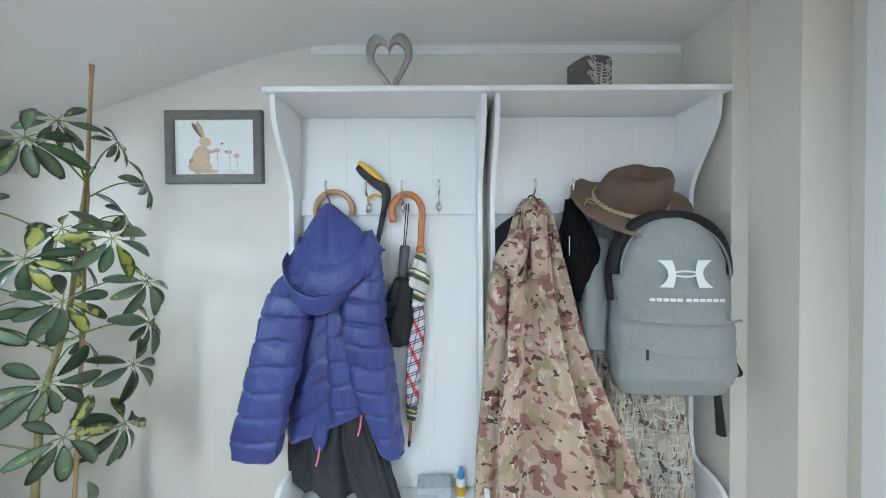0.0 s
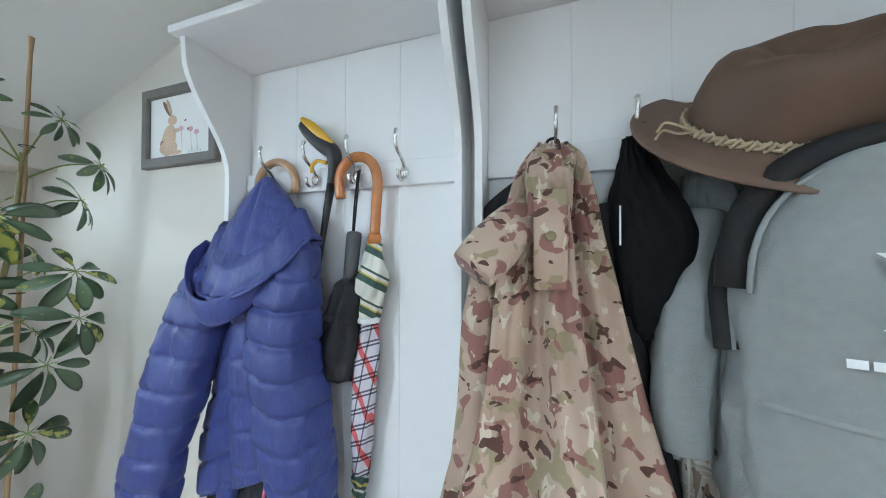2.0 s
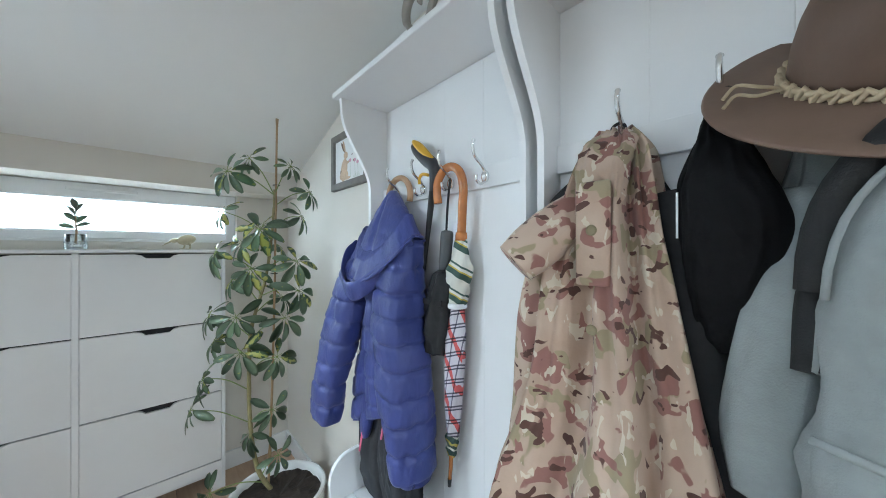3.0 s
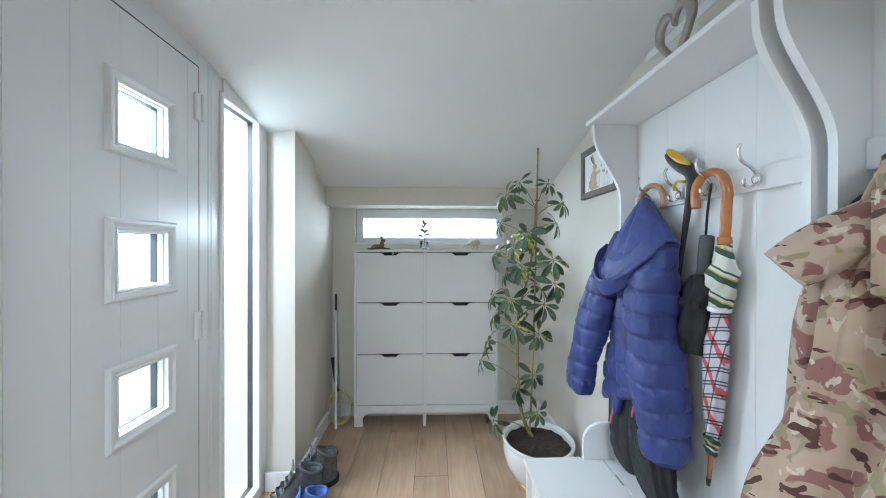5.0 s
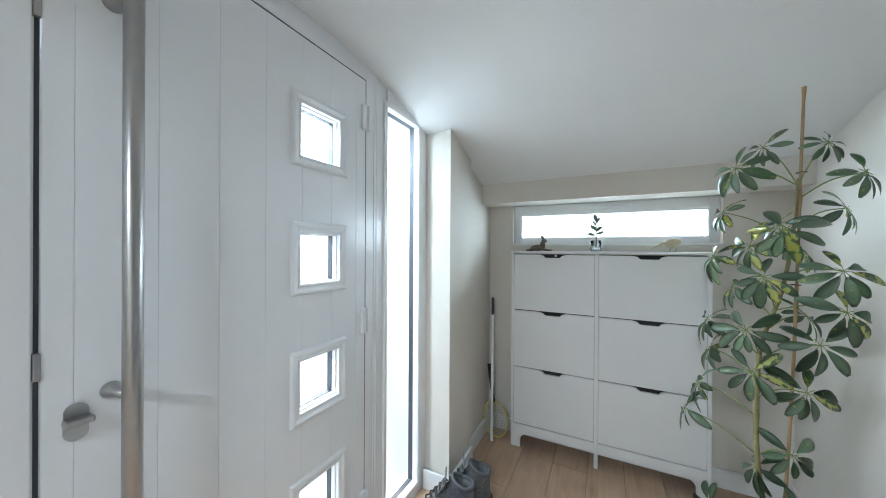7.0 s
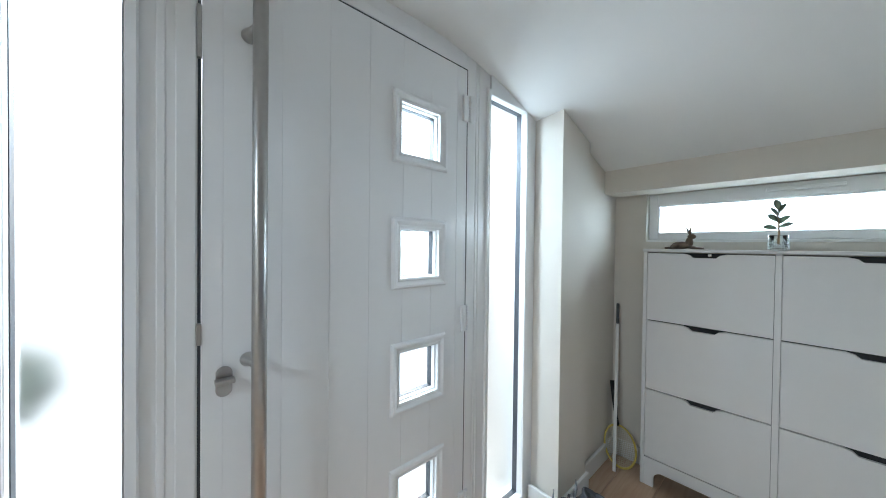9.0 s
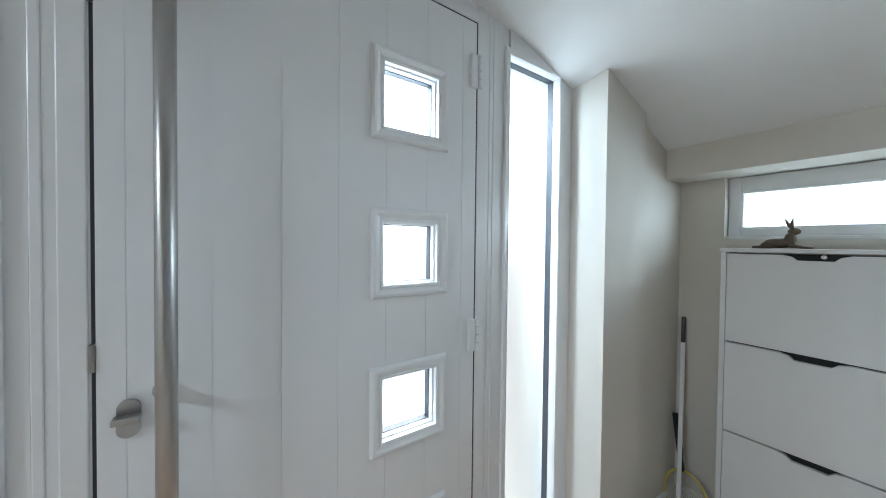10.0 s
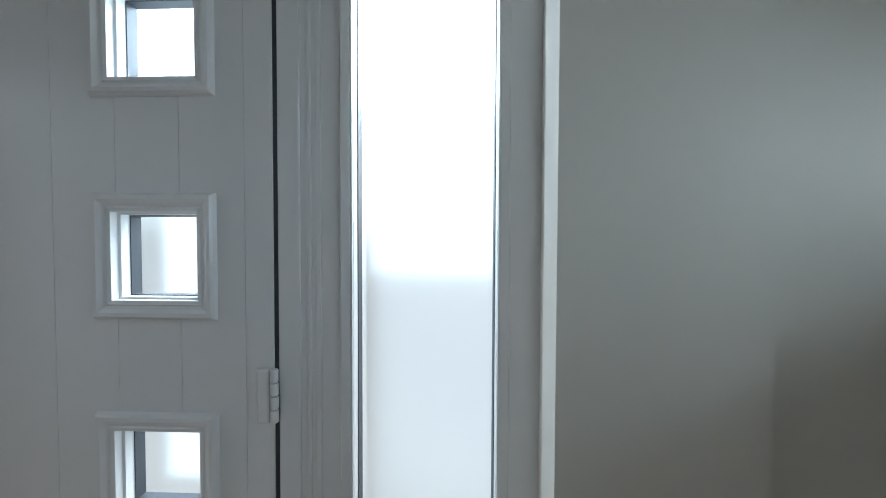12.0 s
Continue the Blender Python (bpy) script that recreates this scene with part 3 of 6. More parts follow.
for z0, z1 in WINDOWS:
    bm = bmesh.new()
    rect_frame(bm, GX0, GX1, z0, z1, SOUTH, [(-0.007, -0.0305), (-0.007, -0.012), (-0.0025, -0.01), (-0.0025, 0.004), (0.005, 0.006), (0.008, 0.004), (0.013, 0.006), (0.021, 0.011), (0.028, 0.011), (0.032, 0.007), (0.035, 0.0)])
    f = part("window_frame", bm, UPVC, door)
    bm = bmesh.new()
    rect_frame(bm, GX0 + 0.009, GX1 - 0.009, z0 + 0.009, z1 - 0.009, SOUTH - 0.052, [(0.0, 0.0), (0.0, 0.022), (0.009, 0.022), (0.009, 0.0)])
    part("gasket", bm, SPACER, f, "dark grey glazing spacer")
    p = part("pane", boxes((GX0 + 0.001, GX1 - 0.001, SOUTH - 0.059, SOUTH - 0.053, z0 + 0.001, z1 - 0.001)), FROST, f, "small frosted glass pane")
    p.visible_shadow = False
for zt in (1.95, 1.092, 0.32):
    h = part("hinge", boxes((-0.447, -0.42, SOUTH, SOUTH + 0.014, zt - 0.108, zt), bevel=0.005), UPVC, door, "white plastic-capped hinge")
    bm = bmesh.new()
    for k in range(4):
        lathe(bm, [(0.0065, 0.001), (0.0075, 0.003), (0.0075, 0.0235), (0.0065, 0.0255)], (-0.456, SOUTH + 0.011, zt - 0.105 + k * 0.0262), 14)
    part("knuckle", bm, UPVC, h)
# long bar handle and its standoffs
bm = bmesh.new()
lathe(bm, [(0.0, 0.0), (0.014, 0.0), (0.0165, 0.003), (0.0165, 1.647), (0.014, 1.65), (0.0, 1.65)], (0.318, SOUTH + 0.064, 0.3), 24, caps=False)
bar = part("bar_handle", bm, STEEL, door, "long brushed steel pull bar", smooth=True)
for z in (1.85, 1.047, 0.42):
    bm = bmesh.new()
    tube(bm, [(0.33, SOUTH, z), (0.33, SOUTH + 0.006, z), (0.328, SOUTH + 0.03, z), (0.321, SOUTH + 0.06, z)], [0.018, 0.017, 0.01, 0.01], 16)
    part("standoff", bm, STEEL, bar, smooth=True)
bm = bmesh.new()
outline = []
for i in range(24):
    a = 2 * math.pi * i / 24
    outline.append((0.38 + 0.017 * math.cos(a), 1.005 + 0.017 * math.sin(a) + (0.019 if math.sin(a) > 0 else -0.019)))
prism(bm, outline, SOUTH, SOUTH + 0.006)
lock = part("lock_plate", bm, STEEL, door, "oval steel thumb-turn plate")
part("thumb_turn", boxes((0.36, 0.4, SOUTH + 0.006, SOUTH + 0.03, 1.004, 1.016), bevel=0.003), STEEL, lock)
for z0, z1 in ((1.10, 1.15), (1.76, 1.88)):
    part("keep_plate", boxes((0.4235, 0.4325, SOUTH - 0.02, SOUTH + 0.003, z0, z1), bevel=0.001), STEEL, door, "steel latch keep")
part("edge_seal", boxes((0.424, 0.4305, SOUTH - 0.03, SOUTH - 0.009, 0.01, 2.062), (-0.4566, -0.4492, SOUTH - 0.03, SOUTH - 0.0032, 0.01, 2.0625), (-0.4566, 0.4305, SOUTH - 0.03, SOUTH - 0.0036, 2.0585, 2.0655)), GASKET, door, "black rubber edge seal")

# slot window over the cabinet
win = tagged(part("window_1", boxes((WEST - 0.12, WEST - 0.045, -0.436, -0.39, 1.386, 1.662), (WEST - 0.12, WEST - 0.045, 0.717, 0.763, 1.386, 1.662),
                                    (WEST - 0.12, WEST - 0.045, -0.39, 0.717, 1.386, 1.422), (WEST - 0.12, WEST - 0.045, -0.39, 0.717, 1.592, 1.662), bevel=0.004), UPVC),
             "long low slot window with a white frame", "window", kind="structure")
bm = bmesh.new()
rect_frame(bm, -0.382, 0.709, 1.43, 1.584, 0, [(0.0, 0.02), (0.0, -0.008), (0.004, -0.012), (0.014, -0.012), (0.014, 0.02)])
turned(bm, Matrix.Translation((WEST - 0.06, 0, 0)) @ Matrix.Rotation(radians(90), 4, "Z"))
part("window_frame", bm, UPVC, win)
p = part("pane", boxes((WEST - 0.096, WEST - 0.088, -0.388, 0.715, 1.424, 1.59)), FROST, win, "frosted glass pane")
p.visible_shadow = False
part("window_sill", boxes((WEST - 0.05, WEST + 0.004, -0.437, 0.764, 1.372, 1.385), bevel=0.002), GLOSS, win)
part("trickle_vent", boxes((WEST - 0.045, WEST - 0.036, 0.07, 0.32, 1.622, 1.64), bevel=0.003), UPVC, win)


# ---- coat rack: two hall units side by side ----
BACK = NORTH - 0.014


def side_profile():
    """Outline of a rack side: shelf bracket, slim upright, bench arm; depth from the wall against height."""
    pts = [(0.0, 0.0), (0.475, 0.0), (0.475, 0.442), (0.238, 0.442), (0.238, 0.52)]
    pts += [(0.158 + 0.08 * math.cos(a), 0.53 + 0.08 * math.sin(a)) for a in [radians(d) for d in range(0, 91, 15)]]
    pts += [(0.12, 0.613), (0.095, 0.63)]
    pts += [(0.085, 0.70), (0.082, 1.50)]
    for i in range(13):
        s = i / 12
        pts.append((0.082 + 0.113 * (3 * s * s - 2 * s ** 3), 1.55 + 0.27 * s))
    pts += [(0.198, 1.862), (0.0, 1.862)]
    return pts


def coat_rack(x0, x1, grooves, label):
    r = thing("coat_rack", ((x0 + x1) / 2, NORTH - 0.2, 0), label, "coat rack", "hall units along the wall")
    part("shelf", boxes((x0 - 0.012, x1 + 0.012, 0.84, NORTH - 0.001, 1.862, 1.88), bevel=0.003), RACKW, r)
    for xa in (x0 + 0.002, x1 - 0.018):
        bm = bmesh.new()
        loft(bm, [[(x, NORTH - 0.002 - d, z) for d, z in side_profile()] for x in (xa, xa + 0.016)])
        part("side_panel", bm, RACKW, r)
    xs = [x0 + 0.018] + grooves + [x1 - 0.018]
    for a, b in zip(xs, xs[1:]):
        part("back_board", boxes((a + 0.0002, b - 0.0002, BACK, NORTH - 0.004, 0.46, 1.861), bevel=0.0008), RACKW, r)
    part("hook_rail", boxes((x0 + 0.019, x1 - 0.019, BACK - 0.016, BACK, 1.497, 1.558), bevel=0.002), RACKW, r)
    bm = bmesh.new()
    outline = [(x0, 0.573), (x1, 0.573), (x1, 0.815), (x1 - 0.019, 0.815), (x1 - 0.019, 0.90), (x0 + 0.019, 0.90), (x0 + 0.019, 0.815), (x0, 0.815)]
    low = [bm.verts.new((x, y, 0.4425)) for x, y in outline]
    top = [bm.verts.new((x, y, 0.46)) for x, y in outline]
    bm.faces.new(low[::-1])
    rim = bm.faces.new(top)
    for i in range(8):
        bm.faces.new((low[i], low[(i + 1) % 8], top[(i + 1) % 8], top[i]))
    bmesh.ops.bevel(bm, geom=list(rim.edges), offset=0.002, segments=2, affect="EDGES")
    seat = part("bench_seat", bm, RACKW, r)
    part("seat_back_strip", boxes((x0 + 0.019, x1 - 0.019, 0.903, BACK, 0.442, 0.46), bevel=0.002), RACKW, r)
    for xh in (x0 + 0.14, x1 - 0.14):
        bm = bmesh.new()
        tube(bm, [(xh - 0.025, 0.9015, 0.461), (xh + 0.025, 0.9015, 0.461)], 0.003, 8)
        part("hinge", bm, STEEL, seat)
    part("bench_front", boxes((x0 + 0.019, x1 - 0.019, 0.60, 0.618, 0.04, 0.441), bevel=0.002), RACKW, r)
    return r


coat_rack(-0.485, 0.203, [-0.299, -0.138, 0.023], "white painted hall rack with hooks, shelf and bench seat")
coat_rack(0.227, 0.957, [0.42, 0.6, 0.78], "white painted hall rack hung with coats, hat and backpack")


def coat_hook(x):
    h = thing("coat_hook", (x, BACK - 0.016, 1.528), "polished chrome double coat hook screwed to the rail", "coat hook", "hooks on the rail")
    y, z = BACK - 0.016, 1.528
    bm = bmesh.new()
    bmesh.ops.create_uvsphere(bm, u_segments=18, v_segments=12, radius=0.0125, matrix=Matrix.Translation((x, y - 0.008, z - 0.004)) @ Matrix.Diagonal((0.95, 0.85, 1.35, 1)))
    part("boss", bm, CHROME, h, smooth=True)
    bm = bmesh.new()
    pts = spline([(x, y - 0.008, z + 0.008), (x, y - 0.022, z + 0.024), (x, y - 0.05, z + 0.044), (x, y - 0.058, z + 0.072), (x, y - 0.052, z + 0.086)], 5)
    tube(bm, pts, [0.0042] * (len(pts) - 2) + [0.0052, 0.0035], 10)
    part("prong", bm, CHROME, h, smooth=True)
    bm = bmesh.new()
    pts = spline([(x, y - 0.008, z - 0.016), (x, y - 0.026, z - 0.026), (x, y - 0.042, z - 0.018), (x, y - 0.044, z - 0.004)], 5)
    tube(bm, pts, [0.004] * (len(pts) - 2) + [0.005, 0.0035], 10)
    part("prong", bm, CHROME, h, smooth=True)
    return h


hook = coat_hook(-0.352)
for x in (-0.211, -0.084, 0.047, 0.388, 0.525, 0.655, 0.785):
    copy_thing(hook, Matrix.Translation((x, BACK - 0.016, 1.528)))


# ---- hanging clothes ----
def puffy(bm, path, spacing, n=36, phase=0.0, slant=0.0, seed=0.0, amp=0.13, steps=11):
    """A quilted tube: path of (x, y, z, half width, half depth); bulging bands between seams."""
    pts = [Vector(p[:3]) for p in path]
    sizes = [Vector((p[3], p[4], 0)) for p in path]
    line = spline(pts, steps * 4)
    size = spline(sizes, steps * 4)
    rings, run = [], phase
    for i, p in enumerate(line):
        if i:
            run += (p - line[i - 1]).length
        d = (line[min(i + 1, len(line) - 1)] - line[max(i - 1, 0)]).normalized()
        side = Vector((0, 1, 0)).cross(d).normalized()
        front = d.cross(side)
        ring = []
        for k in range(n):
            a = 2 * math.pi * k / n
            s = run / spacing + slant * math.cos(a) * size[i].x / spacing
            near = abs(s - round(s)) * spacing
            band = 1 - math.exp(-(near / 0.0075) ** 2) if spacing < 0.2 else 1.0
            band = 0.75 * band + 0.25 * math.sin(math.pi * (s - math.floor(s)))
            rnd = noise.noise(Vector((2.2 * math.cos(a), 2.2 * math.sin(a), run * 9 + seed)))
            pucker = noise.noise(Vector((9 * math.cos(a), 9 * math.sin(a), run * 45 + seed))) * 0.05 * (1.2 - band)
            f = 1 - amp + amp * band + 0.12 * rnd + pucker
            e = 0.8
            ca, sa = math.cos(a), math.sin(a)
            q = p + side * (size[i].x * f * math.copysign(abs(ca) ** e, ca)) + front * (size[i].y * f * math.copysign(abs(sa) ** e, sa))
            ring.append(q)
        rings.append(ring)
    return loft(bm, rings)


def drape(bm, rows, folds, n=96, seed=0.0, deep=0.022, ymax=1.035):
    """Hanging cloth: rows of (z, left x, right x, centre y, half depth), with folds that deepen downwards."""
    line = spline([Vector((r[0], r[1], r[2])) for r in rows], 10)
    size = spline([Vector((r[3], r[4], 0)) for r in rows], 10)
    rings = []
    for i, (p, s) in enumerate(zip(line, size)):
        t = i / (len(line) - 1)
        cx, hw = (p.y + p.z) / 2, (p.z - p.y) / 2
        ring = []
        for k in range(n):
            a = 2 * math.pi * k / n
            w = noise.noise(Vector((1.5 * math.cos(a) + seed, 1.5 * math.sin(a), t * 1.6)))
            f = math.cos(folds * a + 2.2 * w + seed) * deep * (0.25 + 0.9 * t) + 0.35 * deep * math.cos(2.3 * folds * a + 4 * w)
            f += 0.006 * noise.noise(Vector((5 * math.cos(a), 5 * math.sin(a), t * 14 + seed)))
            ca, sa = math.cos(a), math.sin(a)
            x = cx + (hw + 0.4 * f) * math.copysign(abs(ca) ** 0.85, ca)
            y = s.x + (s.y + f) * math.copysign(abs(sa) ** 0.85, sa)
            ring.append((x, min(y, ymax), p.x + 0.012 * math.sin(3 * a + seed) * t))
        rings.append(ring)
    return loft(bm, rings)


def quilt(rows, spacing, slope=0.0, tilt=0.0, seed=0.0, n=60, pillow=0.014, phase=0.0):
    """A quilted garment piece: rows of (z, centre x, half width, centre y, half depth); stitched seams run at a slope, the hem is tilted."""
    a_line = spline([Vector(r[:3]) for r in rows], 26)
    b_line = spline([Vector((r[3], r[4], 0)) for r in rows], 26)
    rings = []
    for i, (p, q) in enumerate(zip(a_line, b_line)):
        t = i / (len(a_line) - 1)
        ring = []
        for k in range(n):
            a = 2 * math.pi * k / n
            ca, sa = math.cos(a), math.sin(a)
            slack = 1 + 0.10 * noise.noise(Vector((1.3 * ca + seed, 1.3 * sa, p.x * 5)))
            x = p.y + p.z * slack * math.copysign(abs(ca) ** 0.8, ca)
            y = q.x + q.y * slack * math.copysign(abs(sa) ** 0.7, sa)
            z = p.x + tilt * t * (x - p.y)
            s = (z - slope * (x - p.y)) / spacing + phase + 0.06 * noise.noise(Vector((x * 9 + seed, y * 9, z * 4)))
            f = abs(2 * (s - math.floor(s)) - 1)
            puff = 1 - f ** 7
            crumple = 0.009 * noise.noise(Vector((x * 34 + seed, y * 34, z * 17))) * (0.35 + f ** 2) + 0.008 * noise.noise(Vector((x * 10, y * 10 + seed, z * 8)))
            off = pillow * (puff - 1) * (0.75 + 0.5 * noise.noise(Vector((x * 15, z * 15, seed)))) + crumple
            ring.append((x + off * ca, min(y + off * sa, 1.032), z))
        rings.append(ring)
    return loft(bmesh.new(), rings)


def blue_jacket():
    j = thing("puffer_jacket", (-0.33, 0.92, 0.68), "blue quilted puffer jacket hanging by its hood on a hook", "jacket")
    part("sleeve", quilt([(1.33, -0.385, 0.05, 0.95, 0.05), (1.26, -0.423, 0.068, 0.915, 0.062), (1.155, -0.45, 0.074, 0.885, 0.06), (1.0, -0.478, 0.078, 0.855, 0.056), (0.865, -0.505, 0.078, 0.838, 0.052), (0.74, -0.522, 0.068, 0.826, 0.044)], 0.0725, -0.06, -0.12, 1.0), QUILT, j, smooth=True)
    part("sleeve", quilt([(1.36, -0.20, 0.045, 0.96, 0.05), (1.24, -0.208, 0.07, 0.93, 0.068), (1.13, -0.213, 0.078, 0.925, 0.076), (1.0, -0.19, 0.077, 0.92, 0.078), (0.865, -0.163, 0.066, 0.915, 0.078), (0.71, -0.122, 0.046, 0.91, 0.066)], 0.0725, -0.1, -0.5, 4.0, phase=0.35), QUILT, j, smooth=True)
    part("body", quilt([(1.3, -0.335, 0.09, 0.965, 0.05), (1.1, -0.338, 0.1, 0.955, 0.058), (0.92, -0.352, 0.115, 0.945, 0.062), (0.85, -0.355, 0.118, 0.94, 0.062), (0.77, -0.35, 0.122, 0.935, 0.06)], 0.078, 0.5, 0.42, 7.0), QUILT, j, smooth=True)
    part("front_panel", quilt([(1.22, -0.30, 0.03, 0.9, 0.03), (1.08, -0.285, 0.04, 0.892, 0.035), (0.94, -0.268, 0.05, 0.892, 0.038), (0.82, -0.258, 0.055, 0.9, 0.038)], 0.078, 0.15, 0.4, 11.0, pillow=0.009), QUILT, j, smooth=True)
    # hood: a slack cone from the hook to a rim that sags in front
    rings = []
    n = 64
    for i in range(44):
        s = i / 35
        inner = s > 1
        q = min(s, 1.0)
        c = Vector((-0.352, 1.0, 1.537)).lerp(Vector((-0.308, 0.935, 1.358)), q)
        shrink = 1 - 0.9 * (s - 1) if inner else 1
        hw = (0.012 + 0.145 * q ** 0.9) * shrink
        hd = (0.012 + 0.07 * q ** 0.8) * shrink
        ring = []
        for k in range(n):
            a = 2 * math.pi * k / n
            ca, sa = math.cos(a), math.sin(a)
            fall = 0.128 * q ** 1.5 * max(0.0, -sa) ** 1.4
            depth = q * 0.18 + fall
            sb = depth / 0.072 - 0.9 * abs(ca) ** 1.2 * q
            band = 1 - abs(2 * (sb - math.floor(sb)) - 1) ** 7
            f = 1 + 0.06 * noise.noise(Vector((1.7 * ca, 1.7 * sa, q * 3 + 20))) - 0.075 * (1 - band) + 0.035 * noise.noise(Vector((6 * ca, 6 * sa, q * 12)))
            crease = 1 - 0.3 * math.exp(-((a - 4.78) / 0.12) ** 2) * (1 - 0.75 * q) * min(1.0, 5 * q)
            up = (s - 1) * 0.3 if inner else 0.0
            lip = 0.006 * math.exp(-((s - 1) / 0.05) ** 2)
            ring.append((c.x + (hw + lip) * f * crease * ca, min(c.y + (hd + lip + 0.1 * fall) * f * crease * sa, 1.03), c.z - fall + up + 0.012 * q * ca))
        rings.append(ring)
    hood = part("hood", loft(bmesh.new(), rings), QUILT, j, smooth=True)
    bm = bmesh.new()
    ring = [Vector(p) for p in rings[35]]
    tube(bm, [p + Vector((0, -0.001, -0.002)) for p in ring] + [ring[0]], 0.005, 8)
    part("hood_trim", bm, QUILT, hood, smooth=True)
    # collar: a flat crescent of cloth that hangs below the rim
    bm = bmesh.new()
    line = spline([(-0.462, 0.92, 1.355), (-0.455, 0.876, 1.30), (-0.413, 0.843, 1.235), (-0.35, 0.828, 1.20), (-0.285, 0.838, 1.212), (-0.22, 0.88, 1.275), (-0.155, 0.93, 1.355)], 8)
    rings = []
    for i, p in enumerate(line):
        w = 0.01 + 0.02 * math.sin(math.pi * i / (len(line) - 1)) ** 0.7
        rings.append([p + Vector((0, 0.007 * math.cos(a) - 0.008 * math.sin(a), w * math.sin(a) + 0.003 * noise.noise(p * 30 + Vector((a, 0, 0))))) for a in [2 * math.pi * k / 18 for k in range(18)]])
    part("collar", loft(bm, rings), QUILT, j, smooth=True)
    for x, y, z in ((-0.352, 0.872, 0.70), (-0.214, 0.868, 0.80)):
        bm = bmesh.new()
        tube(bm, spline([(x + 0.004, y + 0.004, z + 0.035), (x, y, z), (x - 0.008, y, z - 0.03)], 5), 0.0032, 8)
        part("zip_pull", bm, PINK, j, "pink cord zip pull")
    part("hem_tab", quilt([(0.8, -0.352, 0.03, 0.9, 0.02), (0.745, -0.352, 0.022, 0.892, 0.016), (0.715, -0.351, 0.01, 0.888, 0.01)], 0.3, seed=3.0, pillow=0.003, n=24), QUILT, j, smooth=True)
    return j


blue_jacket()

# dark trousers under the jacket
tr = thing("trousers", (-0.33, 0.99, 0.5), "charcoal soft trousers hanging under the blue jacket", "trousers")
bm = bmesh.new()
drape(bm, [(1.2, -0.4, -0.3, 1.0, 0.02), (0.95, -0.46, -0.24, 0.99, 0.035), (0.75, -0.475, -0.2, 0.965, 0.05), (0.6, -0.47, -0.17, 0.955, 0.055), (0.535, -0.42, -0.18, 0.96, 0.05)], 5, seed=2.0)
part("leg", bm, CHARCOAL, tr, smooth=True)
bm = bmesh.new()
drape(bm, [(0.86, -0.29, -0.19, 0.93, 0.03), (0.72, -0.28, -0.15, 0.915, 0.04), (0.58, -0.25, -0.115, 0.92, 0.04), (0.5, -0.2, -0.1, 0.94, 0.03)], 4, seed=5.0, deep=0.014)
part("leg", bm, CHARCOAL, tr, smooth=True)


# ---- sticks and umbrellas ----
def arc(cx, cy, cz, r, a0, a1, n=14):
    return [(cx + r * math.cos(radians(a0 + (a1 - a0) * i / n)), cy, cz + r * math.sin(radians(a0 + (a1 - a0) * i / n))) for i in range(n + 1)]


cane = thing("walking_cane", (-0.40, 1.015, 0.75), "pale bent-wood walking cane hanging behind the jacket", "walking stick")
bm = bmesh.new()
tube(bm, [(-0.4, 1.014, 0.72)] + [(-0.4, 1.014, 1.1)] + arc(-0.335, 1.012, 1.515, 0.066, 180, -20), 0.0105, 14)
part("shaft", bm, CANEW, cane, smooth=True)

st = thing("walking_stick", (-0.2, 1.02, 0.7), "black trekking stick with a yellow and black moulded grip", "walking stick")
bm = bmesh.new()
pts = spline([(-0.245, 1.012, 1.672), (-0.225, 1.012, 1.652), (-0.185, 1.012, 1.617), (-0.15, 1.012, 1.588), (-0.146, 1.012, 1.555), (-0.157, 1.012, 1.50)], 6)
tube(bm, pts, [0.010 + 0.012 * math.sin(math.pi * min(1, 0.12 + i / (len(pts) - 1) * 0.9)) for i in range(len(pts))], 16)
grip = part("grip", bm, BLACKP, st, "black moulded grip", smooth=True)
bm = bmesh.new()
pts = spline([(-0.243, 1.006, 1.685), (-0.215, 1.004, 1.664), (-0.18, 1.004, 1.633), (-0.148, 1.006, 1.606)], 6)
tube(bm, pts, [0.007 + 0.007 * math.sin(math.pi * i / (len(pts) - 1)) for i in range(len(pts))], 14)
part("palm_pad", bm, YELLOWP, grip, "yellow palm pad", smooth=True)
bm = bmesh.new()
tube(bm, [(-0.155, 1.012, 1.51), (-0.17, 1.014, 1.44), (-0.185, 1.017, 1.37), (-0.30, 1.02, 0.8)], [0.011, 0.0095, 0.0075, 0.0075], 12)
part("shaft", bm, BLACKP, st, smooth=True)
bm = bmesh.new()
tube(bm, spline([(-0.16, 1.0, 1.56), (-0.185, 0.996, 1.566), (-0.205, 1.0, 1.556), (-0.21, 1.005, 1.54)], 5), 0.005, 8)
part("clip", bm, YELLOWP, st, "yellow plastic clip", smooth=True)

um = thing("long_umbrella", (-0.05, 0.985, 0.62), "striped and tartan long umbrella with an orange wooden crook", "umbrella")
UY = 0.985
bm = bmesh.new()
tube(bm, spline([(-0.133, UY, 1.468), (-0.137, UY, 1.50), (-0.133, UY, 1.534), (-0.108, UY, 1.562), (-0.074, UY, 1.567), (-0.043, UY, 1.547), (-0.029, UY, 1.505), (-0.032, UY, 1.45), (-0.036, UY, 1.372)], 6), 0.0125, 16)
part("crook_handle", bm, WOODH, um, "varnished orange wooden crook", smooth=True)
bm = bmesh.new()
tube(bm, [(-0.0362, UY, 1.377), (-0.0365, UY, 1.366), (-0.0372, UY, 1.354)], [0.0155, 0.017, 0.0165], 14)
part("collar", bm, WOODH, um, smooth=True)


